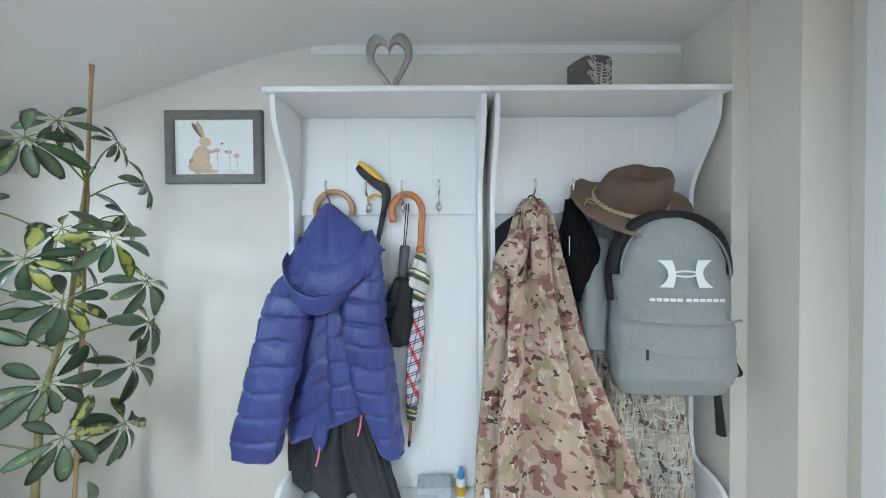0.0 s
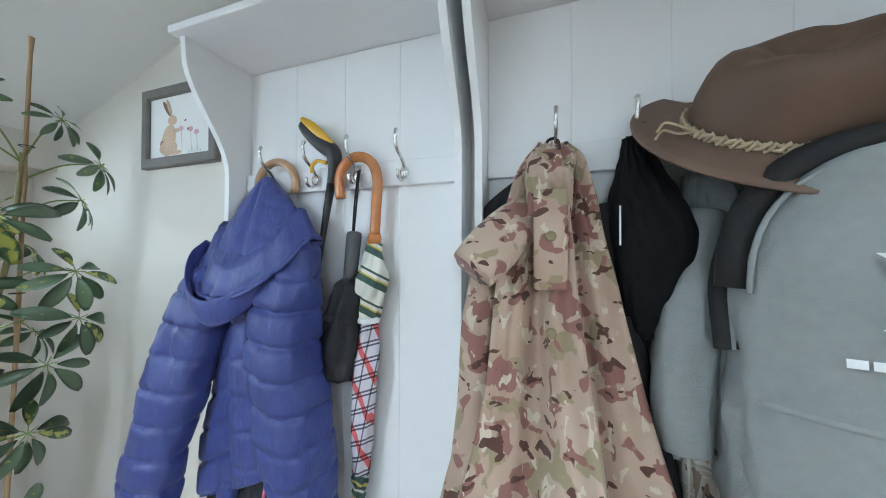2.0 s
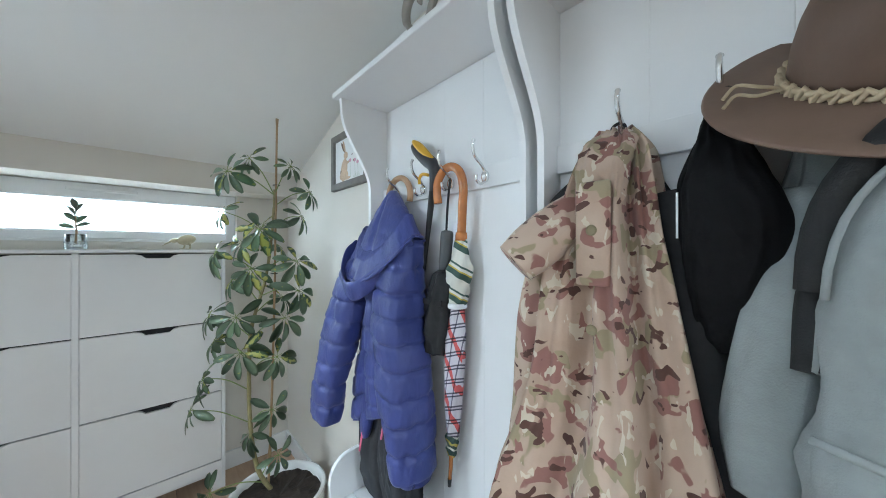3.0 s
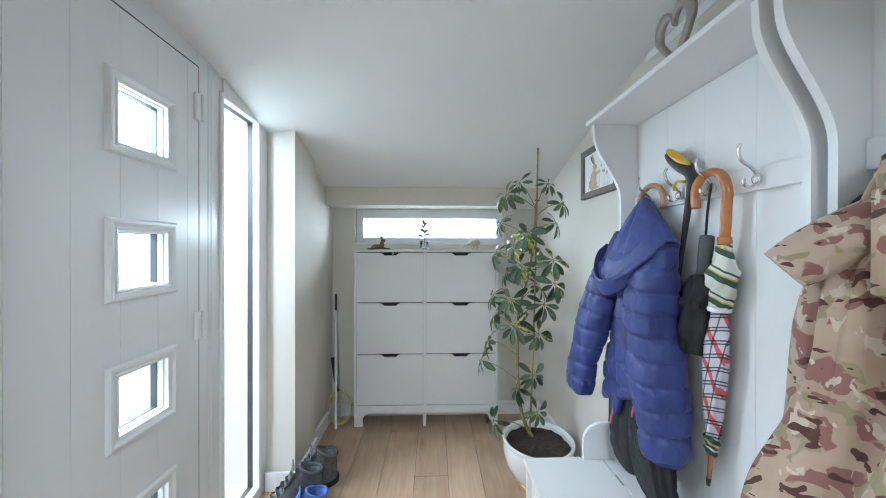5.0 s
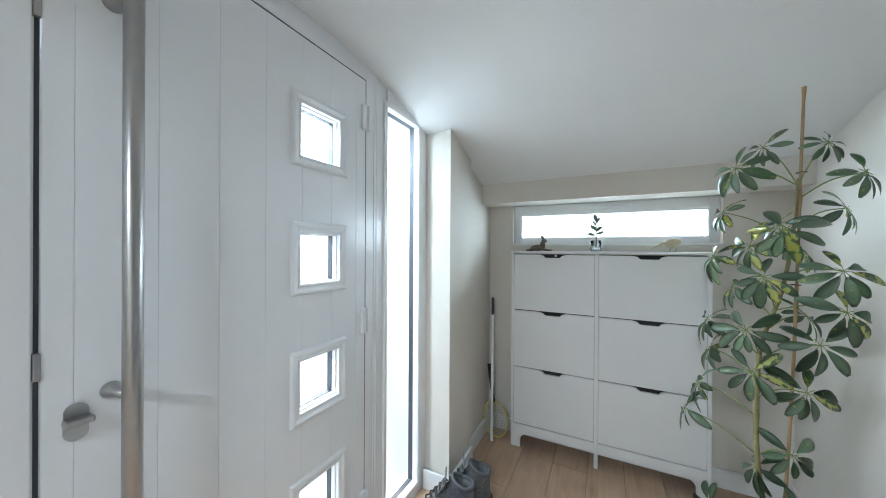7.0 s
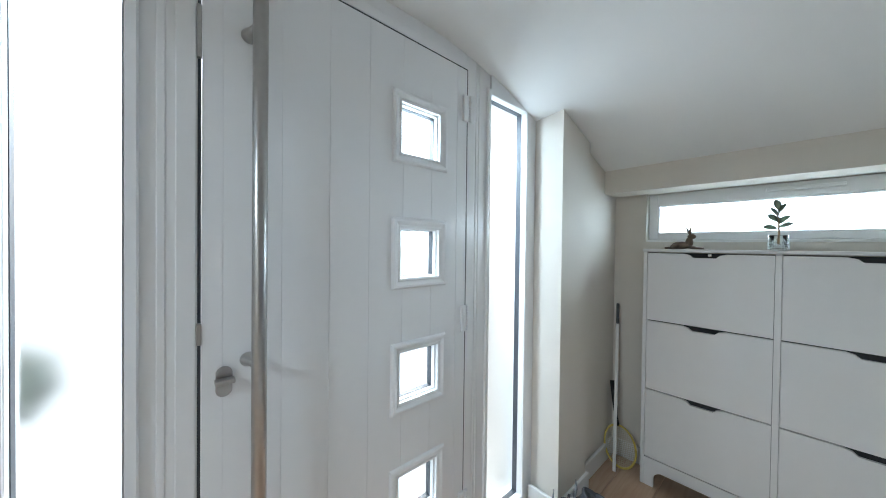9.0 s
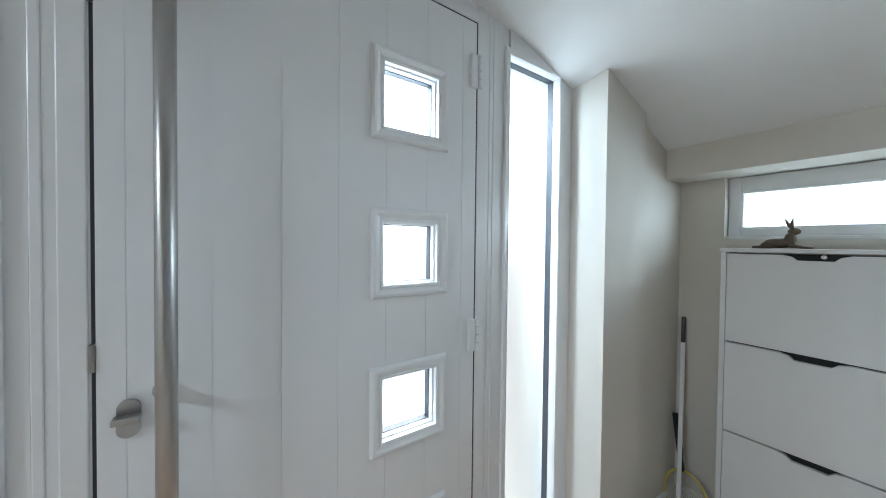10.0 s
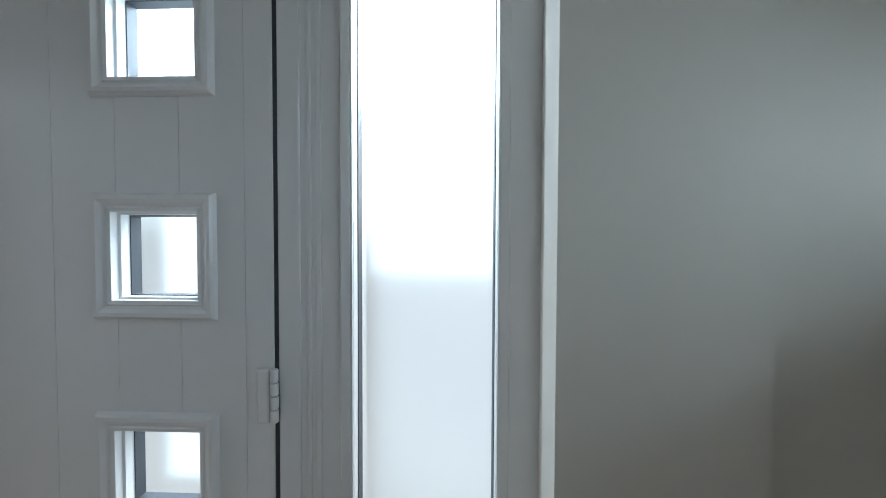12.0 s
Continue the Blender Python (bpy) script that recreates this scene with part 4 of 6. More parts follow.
def furled(x0, z0, x1, z1, profile, y, ribs, seed, twist=2.0, n=40):
    """Furled cloth: pleats that wind round the shaft."""
    bm = bmesh.new()
    rings = []
    m = 30
    for i in range(m + 1):
        t = i / m
        f = t * (len(profile) - 1)
        k = min(int(f), len(profile) - 2)
        r = profile[k] + (profile[k + 1] - profile[k]) * (f - k)
        cx, cz = x0 + (x1 - x0) * t, z0 + (z1 - z0) * t
        ring = []
        for q in range(n):
            a = 2 * math.pi * q / n
            rr = r * (1 + 0.14 * math.sin(ribs * a + twist * 6 * t + seed) + 0.17 * noise.noise(Vector((2 * math.cos(a), 2 * math.sin(a), t * 5 + seed))) + 0.12 * noise.noise(Vector((5 * math.cos(a), 5 * math.sin(a), t * 11 + seed))))
            ring.append((cx + rr * math.cos(a), y + 0.75 * rr * math.sin(a), cz + 0.004 * math.sin(ribs * a) * (1 if i in (0, m) else 0)))
        rings.append(ring)
    return loft(bm, rings)


part("upper_cloth", furled(-0.0372, 1.356, -0.052, 1.175, [0.016, 0.024, 0.034, 0.038, 0.034, 0.026], UY, 5, 0.4), STRIPES, um, "cream, green and gold striped cloth", smooth=True)
bm = bmesh.new()
lathe(bm, [(0.026, -0.007), (0.028, -0.004), (0.028, 0.004), (0.026, 0.007)], (-0.0525, UY, 1.172), 20)
part("strap", bm, WHITEPR, um)
part("lower_cloth", furled(-0.0525, 1.168, -0.0735, 0.80, [0.024, 0.031, 0.031, 0.028, 0.024, 0.02], UY, 4, 1.3, 1.0), TARTAN, um, "grey and red tartan cloth", smooth=True)
part("hem", furled(-0.0735, 0.80, -0.077, 0.742, [0.02, 0.019, 0.014], UY, 4, 2.0), HEMSTRIPE, um, smooth=True)
bm = bmesh.new()
tube(bm, [(-0.0765, UY, 0.76), (-0.08, UY, 0.70), (-0.084, UY, 0.665)], [0.0065, 0.006, 0.0055], 10)
tip = part("tip", bm, WOODH, um, smooth=True)
bm = bmesh.new()
tube(bm, [(-0.084, UY, 0.668), (-0.0855, UY, 0.645)], [0.0062, 0.005], 10)
part("ferrule", bm, BLACKP, tip, smooth=True)

fu = thing("folding_umbrella", (-0.11, 0.995, 1.03), "black folding umbrella hanging by a wrist cord", "umbrella")
bm = bmesh.new()
tube(bm, spline([(-0.088, 0.99, 1.535), (-0.094, 0.985, 1.46), (-0.1, 0.985, 1.38)], 5), 0.0022, 6)
tube(bm, spline([(-0.08, 0.985, 1.535), (-0.085, 0.98, 1.46), (-0.094, 0.982, 1.38)], 5), 0.0022, 6)
part("cord", bm, BLACKN, fu)
bm = bmesh.new()
tube(bm, spline([(-0.094, 0.985, 1.385), (-0.095, 0.985, 1.375), (-0.1, 0.985, 1.33), (-0.107, 0.985, 1.268)], 5), [0.009, 0.012, 0.0155, 0.0165, 0.0175, 0.0185, 0.0185, 0.0185, 0.0185, 0.018, 0.018, 0.0178, 0.0175, 0.0175, 0.017, 0.017], 16)
part("handle", bm, GREYRUB, fu, "grey rubber handle", smooth=True)
bm = bmesh.new()
lathe(bm, [(0.017, -0.008), (0.022, -0.006), (0.022, 0.005), (0.018, 0.008)], (-0.107, 0.985, 1.262), 12)
part("collar", bm, BLACKP, fu)
part("cloth", furled(-0.108, 1.262, -0.128, 1.028, [0.026, 0.04, 0.047, 0.052, 0.056, 0.052, 0.046], 0.978, 6, 3.0, 0.6), BLACKN, fu, "loosely furled black cloth", smooth=True)
part("strap", boxes((-0.158, -0.076, 0.945, 0.949, 1.17, 1.186), bevel=0.001), BLACKN, fu)

um.location += Vector((0.014, 0.018, 0))
fu.location += Vector((0.017, 0.016, 0))

# ---- camouflage jacket ----
cj = thing("camouflage_jacket", (0.4, 0.93, 0.5), "desert camouflage field jacket hanging by its collar loop", "jacket")
bm = bmesh.new()
drape(bm, [(1.548, 0.36, 0.40, 1.0, 0.012), (1.50, 0.33, 0.43, 0.985, 0.03), (1.40, 0.3, 0.45, 0.97, 0.045), (1.26, 0.268, 0.48, 0.96, 0.055), (1.08, 0.25, 0.52, 0.95, 0.065),
           (0.89, 0.205, 0.575, 0.905, 0.09), (0.70, 0.185, 0.65, 0.9, 0.095), (0.55, 0.175, 0.705, 0.895, 0.1), (0.475, 0.175, 0.72, 0.895, 0.1)], 7, n=128, seed=3.3, deep=0.044)
part("body", bm, CAMO, cj, smooth=True)
bm = bmesh.new()
drape(bm, [(1.54, 0.36, 0.405, 0.99, 0.02), (1.515, 0.335, 0.42, 0.97, 0.035), (1.47, 0.335, 0.415, 0.945, 0.035), (1.40, 0.345, 0.41, 0.925, 0.02)], 3, seed=1.0, deep=0.008)
part("collar", bm, CAMO, cj, smooth=True)
bm = bmesh.new()
puffy(bm, [(0.335, 0.955, 1.41, 0.035, 0.03), (0.305, 0.92, 1.37, 0.045, 0.035), (0.275, 0.885, 1.335, 0.046, 0.034), (0.25, 0.86, 1.305, 0.042, 0.03)], 0.5, seed=3.0, amp=0.05)
part("sleeve", bm, CAMO, cj, smooth=True)
bm = bmesh.new()
puffy(bm, [(0.265, 0.945, 1.32, 0.03, 0.03), (0.245, 0.945, 1.2, 0.032, 0.035), (0.24, 0.94, 1.05, 0.035, 0.04), (0.225, 0.93, 0.8, 0.045, 0.045)], 0.4, seed=8.0, amp=0.06)
part("sleeve", bm, CAMO, cj, smooth=True)
bm = bmesh.new()
box(bm, 0.35, 0.405, 0.888, 0.9, 1.27, 1.44, bevel=0.005)
part("placket", bm, CAMO, cj, smooth=True)
part("velcro_patch", boxes((0.575, 0.6, 0.795, 0.803, 0.64, 0.76), bevel=0.003), OLIVE, cj, "olive fabric tab")
for z in (1.36, 1.2):
    bm = bmesh.new()
    lathe(bm, [(0.0, 0.0), (0.008, 0.0), (0.009, 0.002), (0.007, 0.004), (0.0, 0.003)], (0, 0, 0), 14, caps=False)
    part("button", turned(bm, Matrix.Translation((0.378, 0.888, z)) @ Matrix.Rotation(radians(90), 4, "X")), OLIVE, cj, "olive plastic button")
bm = bmesh.new()
tube(bm, arc(0.382, 0.998, 1.548, 0.012, 0, 180), 0.003, 6)
part("loop", bm, BLACKN, cj)

# black lining layer between the coats
bj = thing("black_jacket", (0.5, 0.97, 0.55), "plain black jacket hanging behind the camouflage jacket", "jacket")
bm = bmesh.new()
drape(bm, [(1.5, 0.33, 0.42, 1.01, 0.015), (1.42, 0.24, 0.46, 1.005, 0.02), (1.3, 0.25, 0.5, 0.995, 0.03), (1.1, 0.3, 0.545, 0.985, 0.04), (0.9, 0.4, 0.6, 0.98, 0.04), (0.7, 0.45, 0.66, 0.98, 0.04), (0.55, 0.48, 0.7, 0.98, 0.04)], 4, seed=6.0, deep=0.012)
part("body", bm, BLACKN, bj, smooth=True)
bm = bmesh.new()
puffy(bm, [(0.46, 0.985, 1.42, 0.03, 0.025), (0.495, 0.98, 1.2, 0.035, 0.03), (0.545, 0.97, 0.95, 0.035, 0.03), (0.6, 0.97, 0.72, 0.035, 0.03)], 0.5, seed=21.0, amp=0.05)
part("sleeve", bm, BLACKN, bj, smooth=True)

# ---- black cap with ear flap ----
cap = thing("fleece_hat", (0.57, 0.97, 1.2), "black fleece-lined hat with ear flaps on a hook", "hat")
bm = bmesh.new()
drape(bm, [(1.545, 0.505, 0.535, 0.995, 0.012), (1.50, 0.497, 0.55, 0.985, 0.025), (1.43, 0.478, 0.578, 0.968, 0.045), (1.36, 0.475, 0.6, 0.96, 0.05), (1.29, 0.48, 0.588, 0.965, 0.042), (1.23, 0.49, 0.565, 0.975, 0.028), (1.195, 0.5, 0.548, 0.98, 0.018)], 2, seed=9.0, deep=0.012)
part("crown", bm, NAVYBAND, cap, smooth=True)
bm = bmesh.new()
box(bm, 0.49, 0.4925, 0.918, 0.921, 1.315, 1.38)
turned(bm, Matrix.Translation((-0.006, -0.004, 0.03)))
part("label", bm, WHITEPR, cap, "small white woven label")
bm = bmesh.new()
tube(bm, spline([(0.53, 0.916, 1.318), (0.54, 0.9165, 1.323), (0.549, 0.918, 1.318), (0.558, 0.92, 1.321), (0.566, 0.923, 1.316)], 5), 0.0015, 6)
part("stitching", bm, RED, cap, "red stitched mark")
bm = bmesh.new()
tube(bm, arc(0.53, 0.975, 1.55, 0.012, -60, 240), 0.003, 8)
part("loop", bm, BLACKN, cap)


# ---- leather hat ----
def hat():
    h = thing("leather_hat", (0.66, 0.86, 1.50), "worn brown leather wide-brimmed hat with a braided band", "hat")
    m = Matrix.Translation((0.706, 0.952, 1.526)) @ Matrix.Rotation(radians(4), 4, "Z") @ Matrix.Rotation(radians(-2), 4, "Y") @ Matrix.Rotation(radians(43), 4, "X") @ Matrix.Rotation(radians(-12), 4, "Z")
    n = 64
    rings = []
    prof = [(0.098, 0.002), (0.112, 0.0), (0.13, -0.003), (0.15, -0.004), (0.168, -0.003), (0.176, 0.0), (0.177, 0.003), (0.174, 0.005), (0.15, 0.0), (0.12, 0.004), (0.1, 0.007)]
    for r, z in prof:
        rings.append([(1.12 * r * math.cos(a), r * math.sin(a), z - 0.012 * (r / 0.176) ** 2 * math.sin(a) ** 2 + 0.012 * (r / 0.176) ** 2 * math.cos(a) ** 2 + 0.005 * (r / 0.176) ** 2 * math.sin(3 * a + 1))
                      for a in [2 * math.pi * k / n for k in range(n)]])
    bm = loft(bmesh.new(), rings, caps=False)
    part("brim", turned(bm, m), LEATHER2, h, smooth=True)
    rings = []
    for i, (r, z) in enumerate([(0.1, 0.0), (0.101, 0.02), (0.099, 0.05), (0.094, 0.08), (0.088, 0.1), (0.078, 0.112), (0.062, 0.116), (0.045, 0.11), (0.03, 0.1), (0.012, 0.094)]):
        ring = []
        for k in range(n):
            a = 2 * math.pi * k / n
            pinch = 1 - 0.24 * (z / 0.11) * math.exp(-((math.sin(a) - 1) ** 2 + (math.cos(a) - 0.4) ** 2) * 1.5) - 0.1 * (z / 0.11) * math.exp(-((math.sin(a) + 1) ** 2) * 2)
            ring.append((1.16 * r * pinch * math.cos(a), 0.94 * r * pinch * math.sin(a), z + 0.012 * math.cos(a) * (z / 0.11) + 0.003 * math.sin(5 * a)))
        rings.append(ring)
    bm = loft(bmesh.new(), rings)
    part("crown", turned(bm, m), LEATHER, h, smooth=True)
    bm = bmesh.new()
    for s in range(3):
        line = []
        for k in range(121):
            a = 2 * math.pi * k / 120
            ph = 26 * a + s * 2.094
            rr = 0.1035 + 0.0028 * math.cos(ph)
            line.append((1.16 * rr * math.cos(a), 0.95 * rr * math.sin(a), 0.012 + 0.0055 * math.sin(2 * ph) + 0.003 * math.sin(ph)))
        tube(bm, line, 0.0038, 6)
    band = part("band", turned(bm, m), BRAID, h, "pale braided leather band", smooth=True)
    bm = bmesh.new()
    for dz in (0.0, 0.012):
        tube(bm, spline([(-0.113, -0.04, 0.014), (-0.135, -0.05, 0.016 + dz), (-0.155, -0.045, 0.02 + dz), (-0.165, -0.06, 0.012 + dz)], 4), 0.0022, 6)
    part("tassel", turned(bm, m), BRAID, band)
    return h


hat()


# ---- backpack ----
def backpack():
    b = thing("backpack", (0.76, 0.88, 0.95), "grey marl canvas backpack with black straps on a hook", "backpack")
    m = Matrix.Translation((0.774, 0.86, 0.0)) @ Matrix.Rotation(radians(-8), 4, "Z")
    n = 84
    rings = []
    for i in range(61):
        s = i / 60
        z = 0.925 + 0.545 * s
        arch = (1 - max(0.0, (s - 0.62) / 0.38) ** 2.3) ** 0.5 if s > 0.62 else 1.0
        arch = max(arch, 0.12)
        hw = (0.17 - 0.012 * s) * arch * (1 - 0.12 * max(0.0, 0.08 - s) / 0.08)
        hd = (0.088 - 0.03 * s) * (0.35 + 0.65 * arch) * (1 - 0.25 * max(0.0, 0.1 - s) / 0.1)
        ring = []
        for k in range(n):
            a = 2 * math.pi * k / n
            ca, sa = math.cos(a), math.sin(a)
            f = 1 + 0.04 * noise.noise(Vector((2 * ca, 2 * sa, s * 7))) + 0.05 * (1 - 0.6 * s) * noise.noise(Vector((6 * ca + 9 * s, 4 * sa, s * 11))) + 0.018 * noise.noise(Vector((9 * ca, 9 * sa, s * 22)))
            if sa < 0 and s < 0.42:
                f += 0.10 * (1 - (max(0.0, s - 0.36) / 0.06) ** 2) * (-sa) ** 0.5 if s > 0.36 else 0.10 * (-sa) ** 0.5
            e = 0.62
            ring.append((hw * f * math.copysign(abs(ca) ** e, ca), hd * f * math.copysign(abs(sa) ** e, sa), z + 0.01 * ca * (1 - s)))
        rings.append(ring)
    bm = loft(bmesh.new(), rings)
    body = part("body", turned(bm, m), CANVAS, b, smooth=True)
    # black zip band round the top
    bm = bmesh.new()
    line = []
    for i in range(25):
        a = radians(178 - 176 * i / 24)
        line.append((0.162 * math.copysign(abs(math.cos(a)) ** 0.8, math.cos(a)), -0.005, 1.27 + 0.2 * abs(math.sin(a)) ** 0.75))
    tube(bm, line, 0.018, 10)
    part("zip_band", turned(bm, m @ Matrix.Diagonal((1.0, 1.5, 1, 1))), WEBBING, body, "black zip band", smooth=True)
    bm = bmesh.new()
    line = []
    for i in range(25):
        a = radians(176 - 172 * i / 24)
        line.append((0.155 * math.copysign(abs(math.cos(a)) ** 0.8, math.cos(a)), -0.048 + 0.018 * math.sin(a), 1.255 + 0.192 * abs(math.sin(a)) ** 0.75))
    tube(bm, line, 0.0035, 6)
    part("piping", turned(bm, m), CANVAS, body, smooth=True)
    bm = bmesh.new()
    tube(bm, spline([(-0.16, -0.085, 1.16), (-0.08, -0.094, 1.15), (0.02, -0.096, 1.147), (0.1, -0.092, 1.15), (0.16, -0.08, 1.158)], 6), 0.004, 6)
    part("pocket_seam", turned(bm, m), CANVAS, body, smooth=True)
    bm = bmesh.new()
    tube(bm, spline([(-0.105, -0.098, 1.07), (-0.04, -0.103, 1.055), (0.05, -0.104, 1.052), (0.13, -0.094, 1.062)], 6), 0.003, 6)
    part("pocket_zip", turned(bm, m), CANVAS, body)
    part("zip_pull", turned(boxes((-0.108, -0.101, -0.108, -0.1, 1.04, 1.072), bevel=0.002), m), BLACKP, body)
    # white mark: two facing crescents and a bar beneath
    bm = bmesh.new()
    for sgn in (1, -1):
        rows = []
        for i in range(15):
            s = -1 + 2 * i / 14
            rows.append((sgn * (0.027 + 0.008 * s * s), sgn * (0.047 + 0.027 * s * s), 1.285 + 0.04 * s))
        vs = [(bm.verts.new((a, 0, z)), bm.verts.new((c, 0, z))) for a, c, z in rows]
        for p, q in zip(vs, vs[1:]):
            bm.faces.new((p[0], p[1], q[1], q[0]))
    ring = [(0.034 * math.cos(a), 0.0, 1.285 + 0.011 * math.sin(a)) for a in [2 * math.pi * k / 24 for k in range(24)]]
    ring2 = [(0.028 * math.cos(a), 0.0, 1.285 + 0.005 * math.sin(a)) for a in [2 * math.pi * k / 24 for k in range(24)]]
    o = [bm.verts.new(p) for p in ring]
    q = [bm.verts.new(p) for p in ring2]
    for k in range(24):
        bm.faces.new((o[k], o[(k + 1) % 24], q[(k + 1) % 24], q[k]))
    def on_front(bm):
        for v in bm.verts:
            v.co.y = -0.0735 - 0.02 * (1.36 - v.co.z) / 0.2 + 0.55 * v.co.x ** 2
        return turned(bm, m @ Matrix.Translation((0.009, -0.004, 0.008)))

    part("printed_mark", on_front(bm), WHITEPR, body, "plain white printed mark")
    for k in range(11):
        bm = bmesh.new()
        x = -0.1 + k * 0.0182 + (0.006 if k > 4 else 0)
        bm.faces.new([bm.verts.new(p) for p in ((x, 0, 1.204), (x + 0.015, 0, 1.204), (x + 0.015, 0, 1.2135), (x, 0, 1.2135))])
        part("printed_bar", on_front(bm), WHITEPR, body, "plain white printed bar")
    # side strap loops
    bm = bmesh.new()
    tube(bm, spline([(0.168, 0.0, 1.07), (0.185, 0.0, 1.03), (0.205, -0.005, 0.985), (0.192, -0.005, 0.972), (0.17, 0, 0.985)], 6), 0.0055, 6)
    part("strap_loop", turned(bm, m @ Matrix.Diagonal((1, 2.2, 1, 1))), WEBBING, b)
    bm = bmesh.new()
    tube(bm, spline([(0.172, 0.01, 0.985), (0.165, 0.02, 0.9), (0.17, 0.02, 0.83), (0.176, 0.02, 0.765)], 6), [0.007 + 0.0004 * i for i in range(19)], 6)
    part("loose_strap", turned(bm, m), WEBBING, b)
    # shoulder straps at the side nearest the cap
    for dx, mat in ((0.055, WEBBING), (0.03, CANVAS), (0.01, WEBBING)):
        bm = bmesh.new()
        tube(bm, spline([(-0.11 + dx, 0.05, 1.44), (-0.15 + dx, 0.045, 1.37), (-0.172 + dx * 0.6, 0.02, 1.29), (-0.17 + dx * 0.2, -0.01, 1.2)], 6), 0.014, 8)
        part("shoulder_strap", turned(bm, m), mat, b, smooth=True)
    return b


backpack()

# grey jersey behind the backpack and reed-pattern trousers below it
gj = thing("grey_jumper", (0.62, 0.99, 0.95), "grey jersey top hanging behind the backpack", "jumper")
bm = bmesh.new()
drape(bm, [(1.47, 0.6, 0.68, 1.0, 0.02), (1.35, 0.575, 0.72, 0.985, 0.035), (1.2, 0.55, 0.74, 0.975, 0.045), (1.08, 0.54, 0.74, 0.975, 0.045), (1.0, 0.56, 0.72, 0.98, 0.04)], 4, seed=12.0, deep=0.012)
part("body", bm, CANVAS, gj, smooth=True)
bm = bmesh.new()
puffy(bm, [(0.615, 0.965, 1.4, 0.03, 0.025), (0.59, 0.94, 1.25, 0.04, 0.03), (0.572, 0.925, 1.12, 0.042, 0.03), (0.575, 0.92, 1.03, 0.035, 0.028)], 0.5, seed=23.0, amp=0.05)
part("sleeve", bm, CANVAS, gj, smooth=True)
ct = thing("camouflage_trousers", (0.75, 0.95, 0.5), "reed-pattern camouflage trousers hanging below the backpack", "trousers")
for xa, xb, sd in ((0.58, 0.735, 14.0), (0.715, 0.885, 17.0)):
    bm = bmesh.new()
    drape(bm, [(1.42, (xa + xb) / 2 - 0.05, (xa + xb) / 2 + 0.05, 1.0, 0.02), (1.2, xa + 0.01, xb - 0.02, 0.985, 0.035), (1.0, xa, xb - 0.01, 0.965, 0.05), (0.8, xa + 0.005, xb + 0.01, 0.95, 0.06), (0.6, xa + 0.02, xb + 0.03, 0.945, 0.06), (0.48, xa + 0.03, xb + 0.04, 0.945, 0.06)], 4, seed=sd, deep=0.013)
    part("leg", bm, REEDS, ct, smooth=True)

# ---- on the shelf ----
heart = thing("metal_heart", (-0.105, 0.93, 1.88), "open cast pewter heart ornament on the rack shelf", "ornament")
bm = bmesh.new()
outer = []
for k in range(60):
    a = 2 * math.pi * k / 60
    outer.append((16 * math.sin(a) ** 3, 13 * math.cos(a) - 5 * math.cos(2 * a) - 2 * math.cos(3 * a) - math.cos(4 * a)))
ro = [Vector((0.0049 * x * (0.92 if z < 0 else 1), 0, 0.0074 * (z + 17))) for x, z in outer]
ri = [Vector((p.x * 0.66, 0, 0.036 + (p.z) * 0.68)) for p in ro]
rings = []
for oo, dy in ((0.0, -0.004), (0.12, -0.009), (0.5, -0.011), (0.88, -0.009), (1.0, -0.004), (1.0, 0.004), (0.88, 0.009), (0.5, 0.011), (0.12, 0.009), (0.0, 0.004)):
    rings.append([(p + (q - p) * oo) + Vector((0, dy, 0)) for p, q in zip(ro, ri)])
rings.append(rings[0])
loft(bm, rings, caps=False)
part("heart_ring", turned(bm, Matrix.Translation((-0.105, 0.93, 1.88)) @ Matrix.Rotation(radians(-4), 4, "Y")), PEWTER, heart, smooth=True)

tl = thing("tealight_holder", (0.565, 0.94, 1.88), "dark metal tealight holder with a pierced silver tree", "candle holder")
bm = bmesh.new()
rings = []
for i in range(41):
    a = radians(-195 + 210 * i / 40)
    x, y = 0.073 * math.cos(a), 0.045 * math.sin(a)
    top = 0.128 - 0.035 * max(0.0, -math.cos(a) - 0.45) + 0.006 * math.sin(a)
    rings.append([(x, y, 0.0), (x * 0.96, y * 0.96, 0.0), (x * 0.97, y * 0.97, top), (x * 1.01, y * 1.01, top)])
loft(bm, rings)
part("shell", turned(bm, Matrix.Translation((0.565, 0.94, 1.88))), OLDTIN, tl, smooth=False)
bm = bmesh.new()


def on_shell(x, z):
    return (0.565 + x, 0.94 - 0.0455 * math.sqrt(max(0.05, 1 - (x / 0.074) ** 2)), 1.88 + 1.0 * z)


tube(bm, [on_shell(0.02, 0.004), on_shell(0.018, 0.05), on_shell(0.022, 0.1)], [0.004, 0.003, 0.002], 6)
rnd = random.Random(3)
for k in range(16):
    z0 = 0.018 + 0.005 * k
    s = -1 if k % 2 else 1
    ln = 0.026 + 0.018 * rnd.random()
    x1 = 0.019 + s * ln
    x1 = max(-0.05, min(0.064, x1))
    z1 = z0 + 0.01 + 0.018 * rnd.random()
    tube(bm, [on_shell(0.019, z0), on_shell((0.019 + x1) / 2, z0 + 0.004), on_shell(x1, z1)], [0.0022, 0.0018, 0.0012], 5)
    for q in (0.55, 0.8, 1.0):
        p = on_shell(0.019 + (x1 - 0.019) * q, z0 + (z1 - z0) * q + 0.004)
        bmesh.ops.create_uvsphere(bm, u_segments=6, v_segments=4, radius=0.0042, matrix=Matrix.Translation(p) @ Matrix.Rotation(0.6 * s, 4, "Y") @ Matrix.Diagonal((0.6, 0.5, 1.5, 1)))
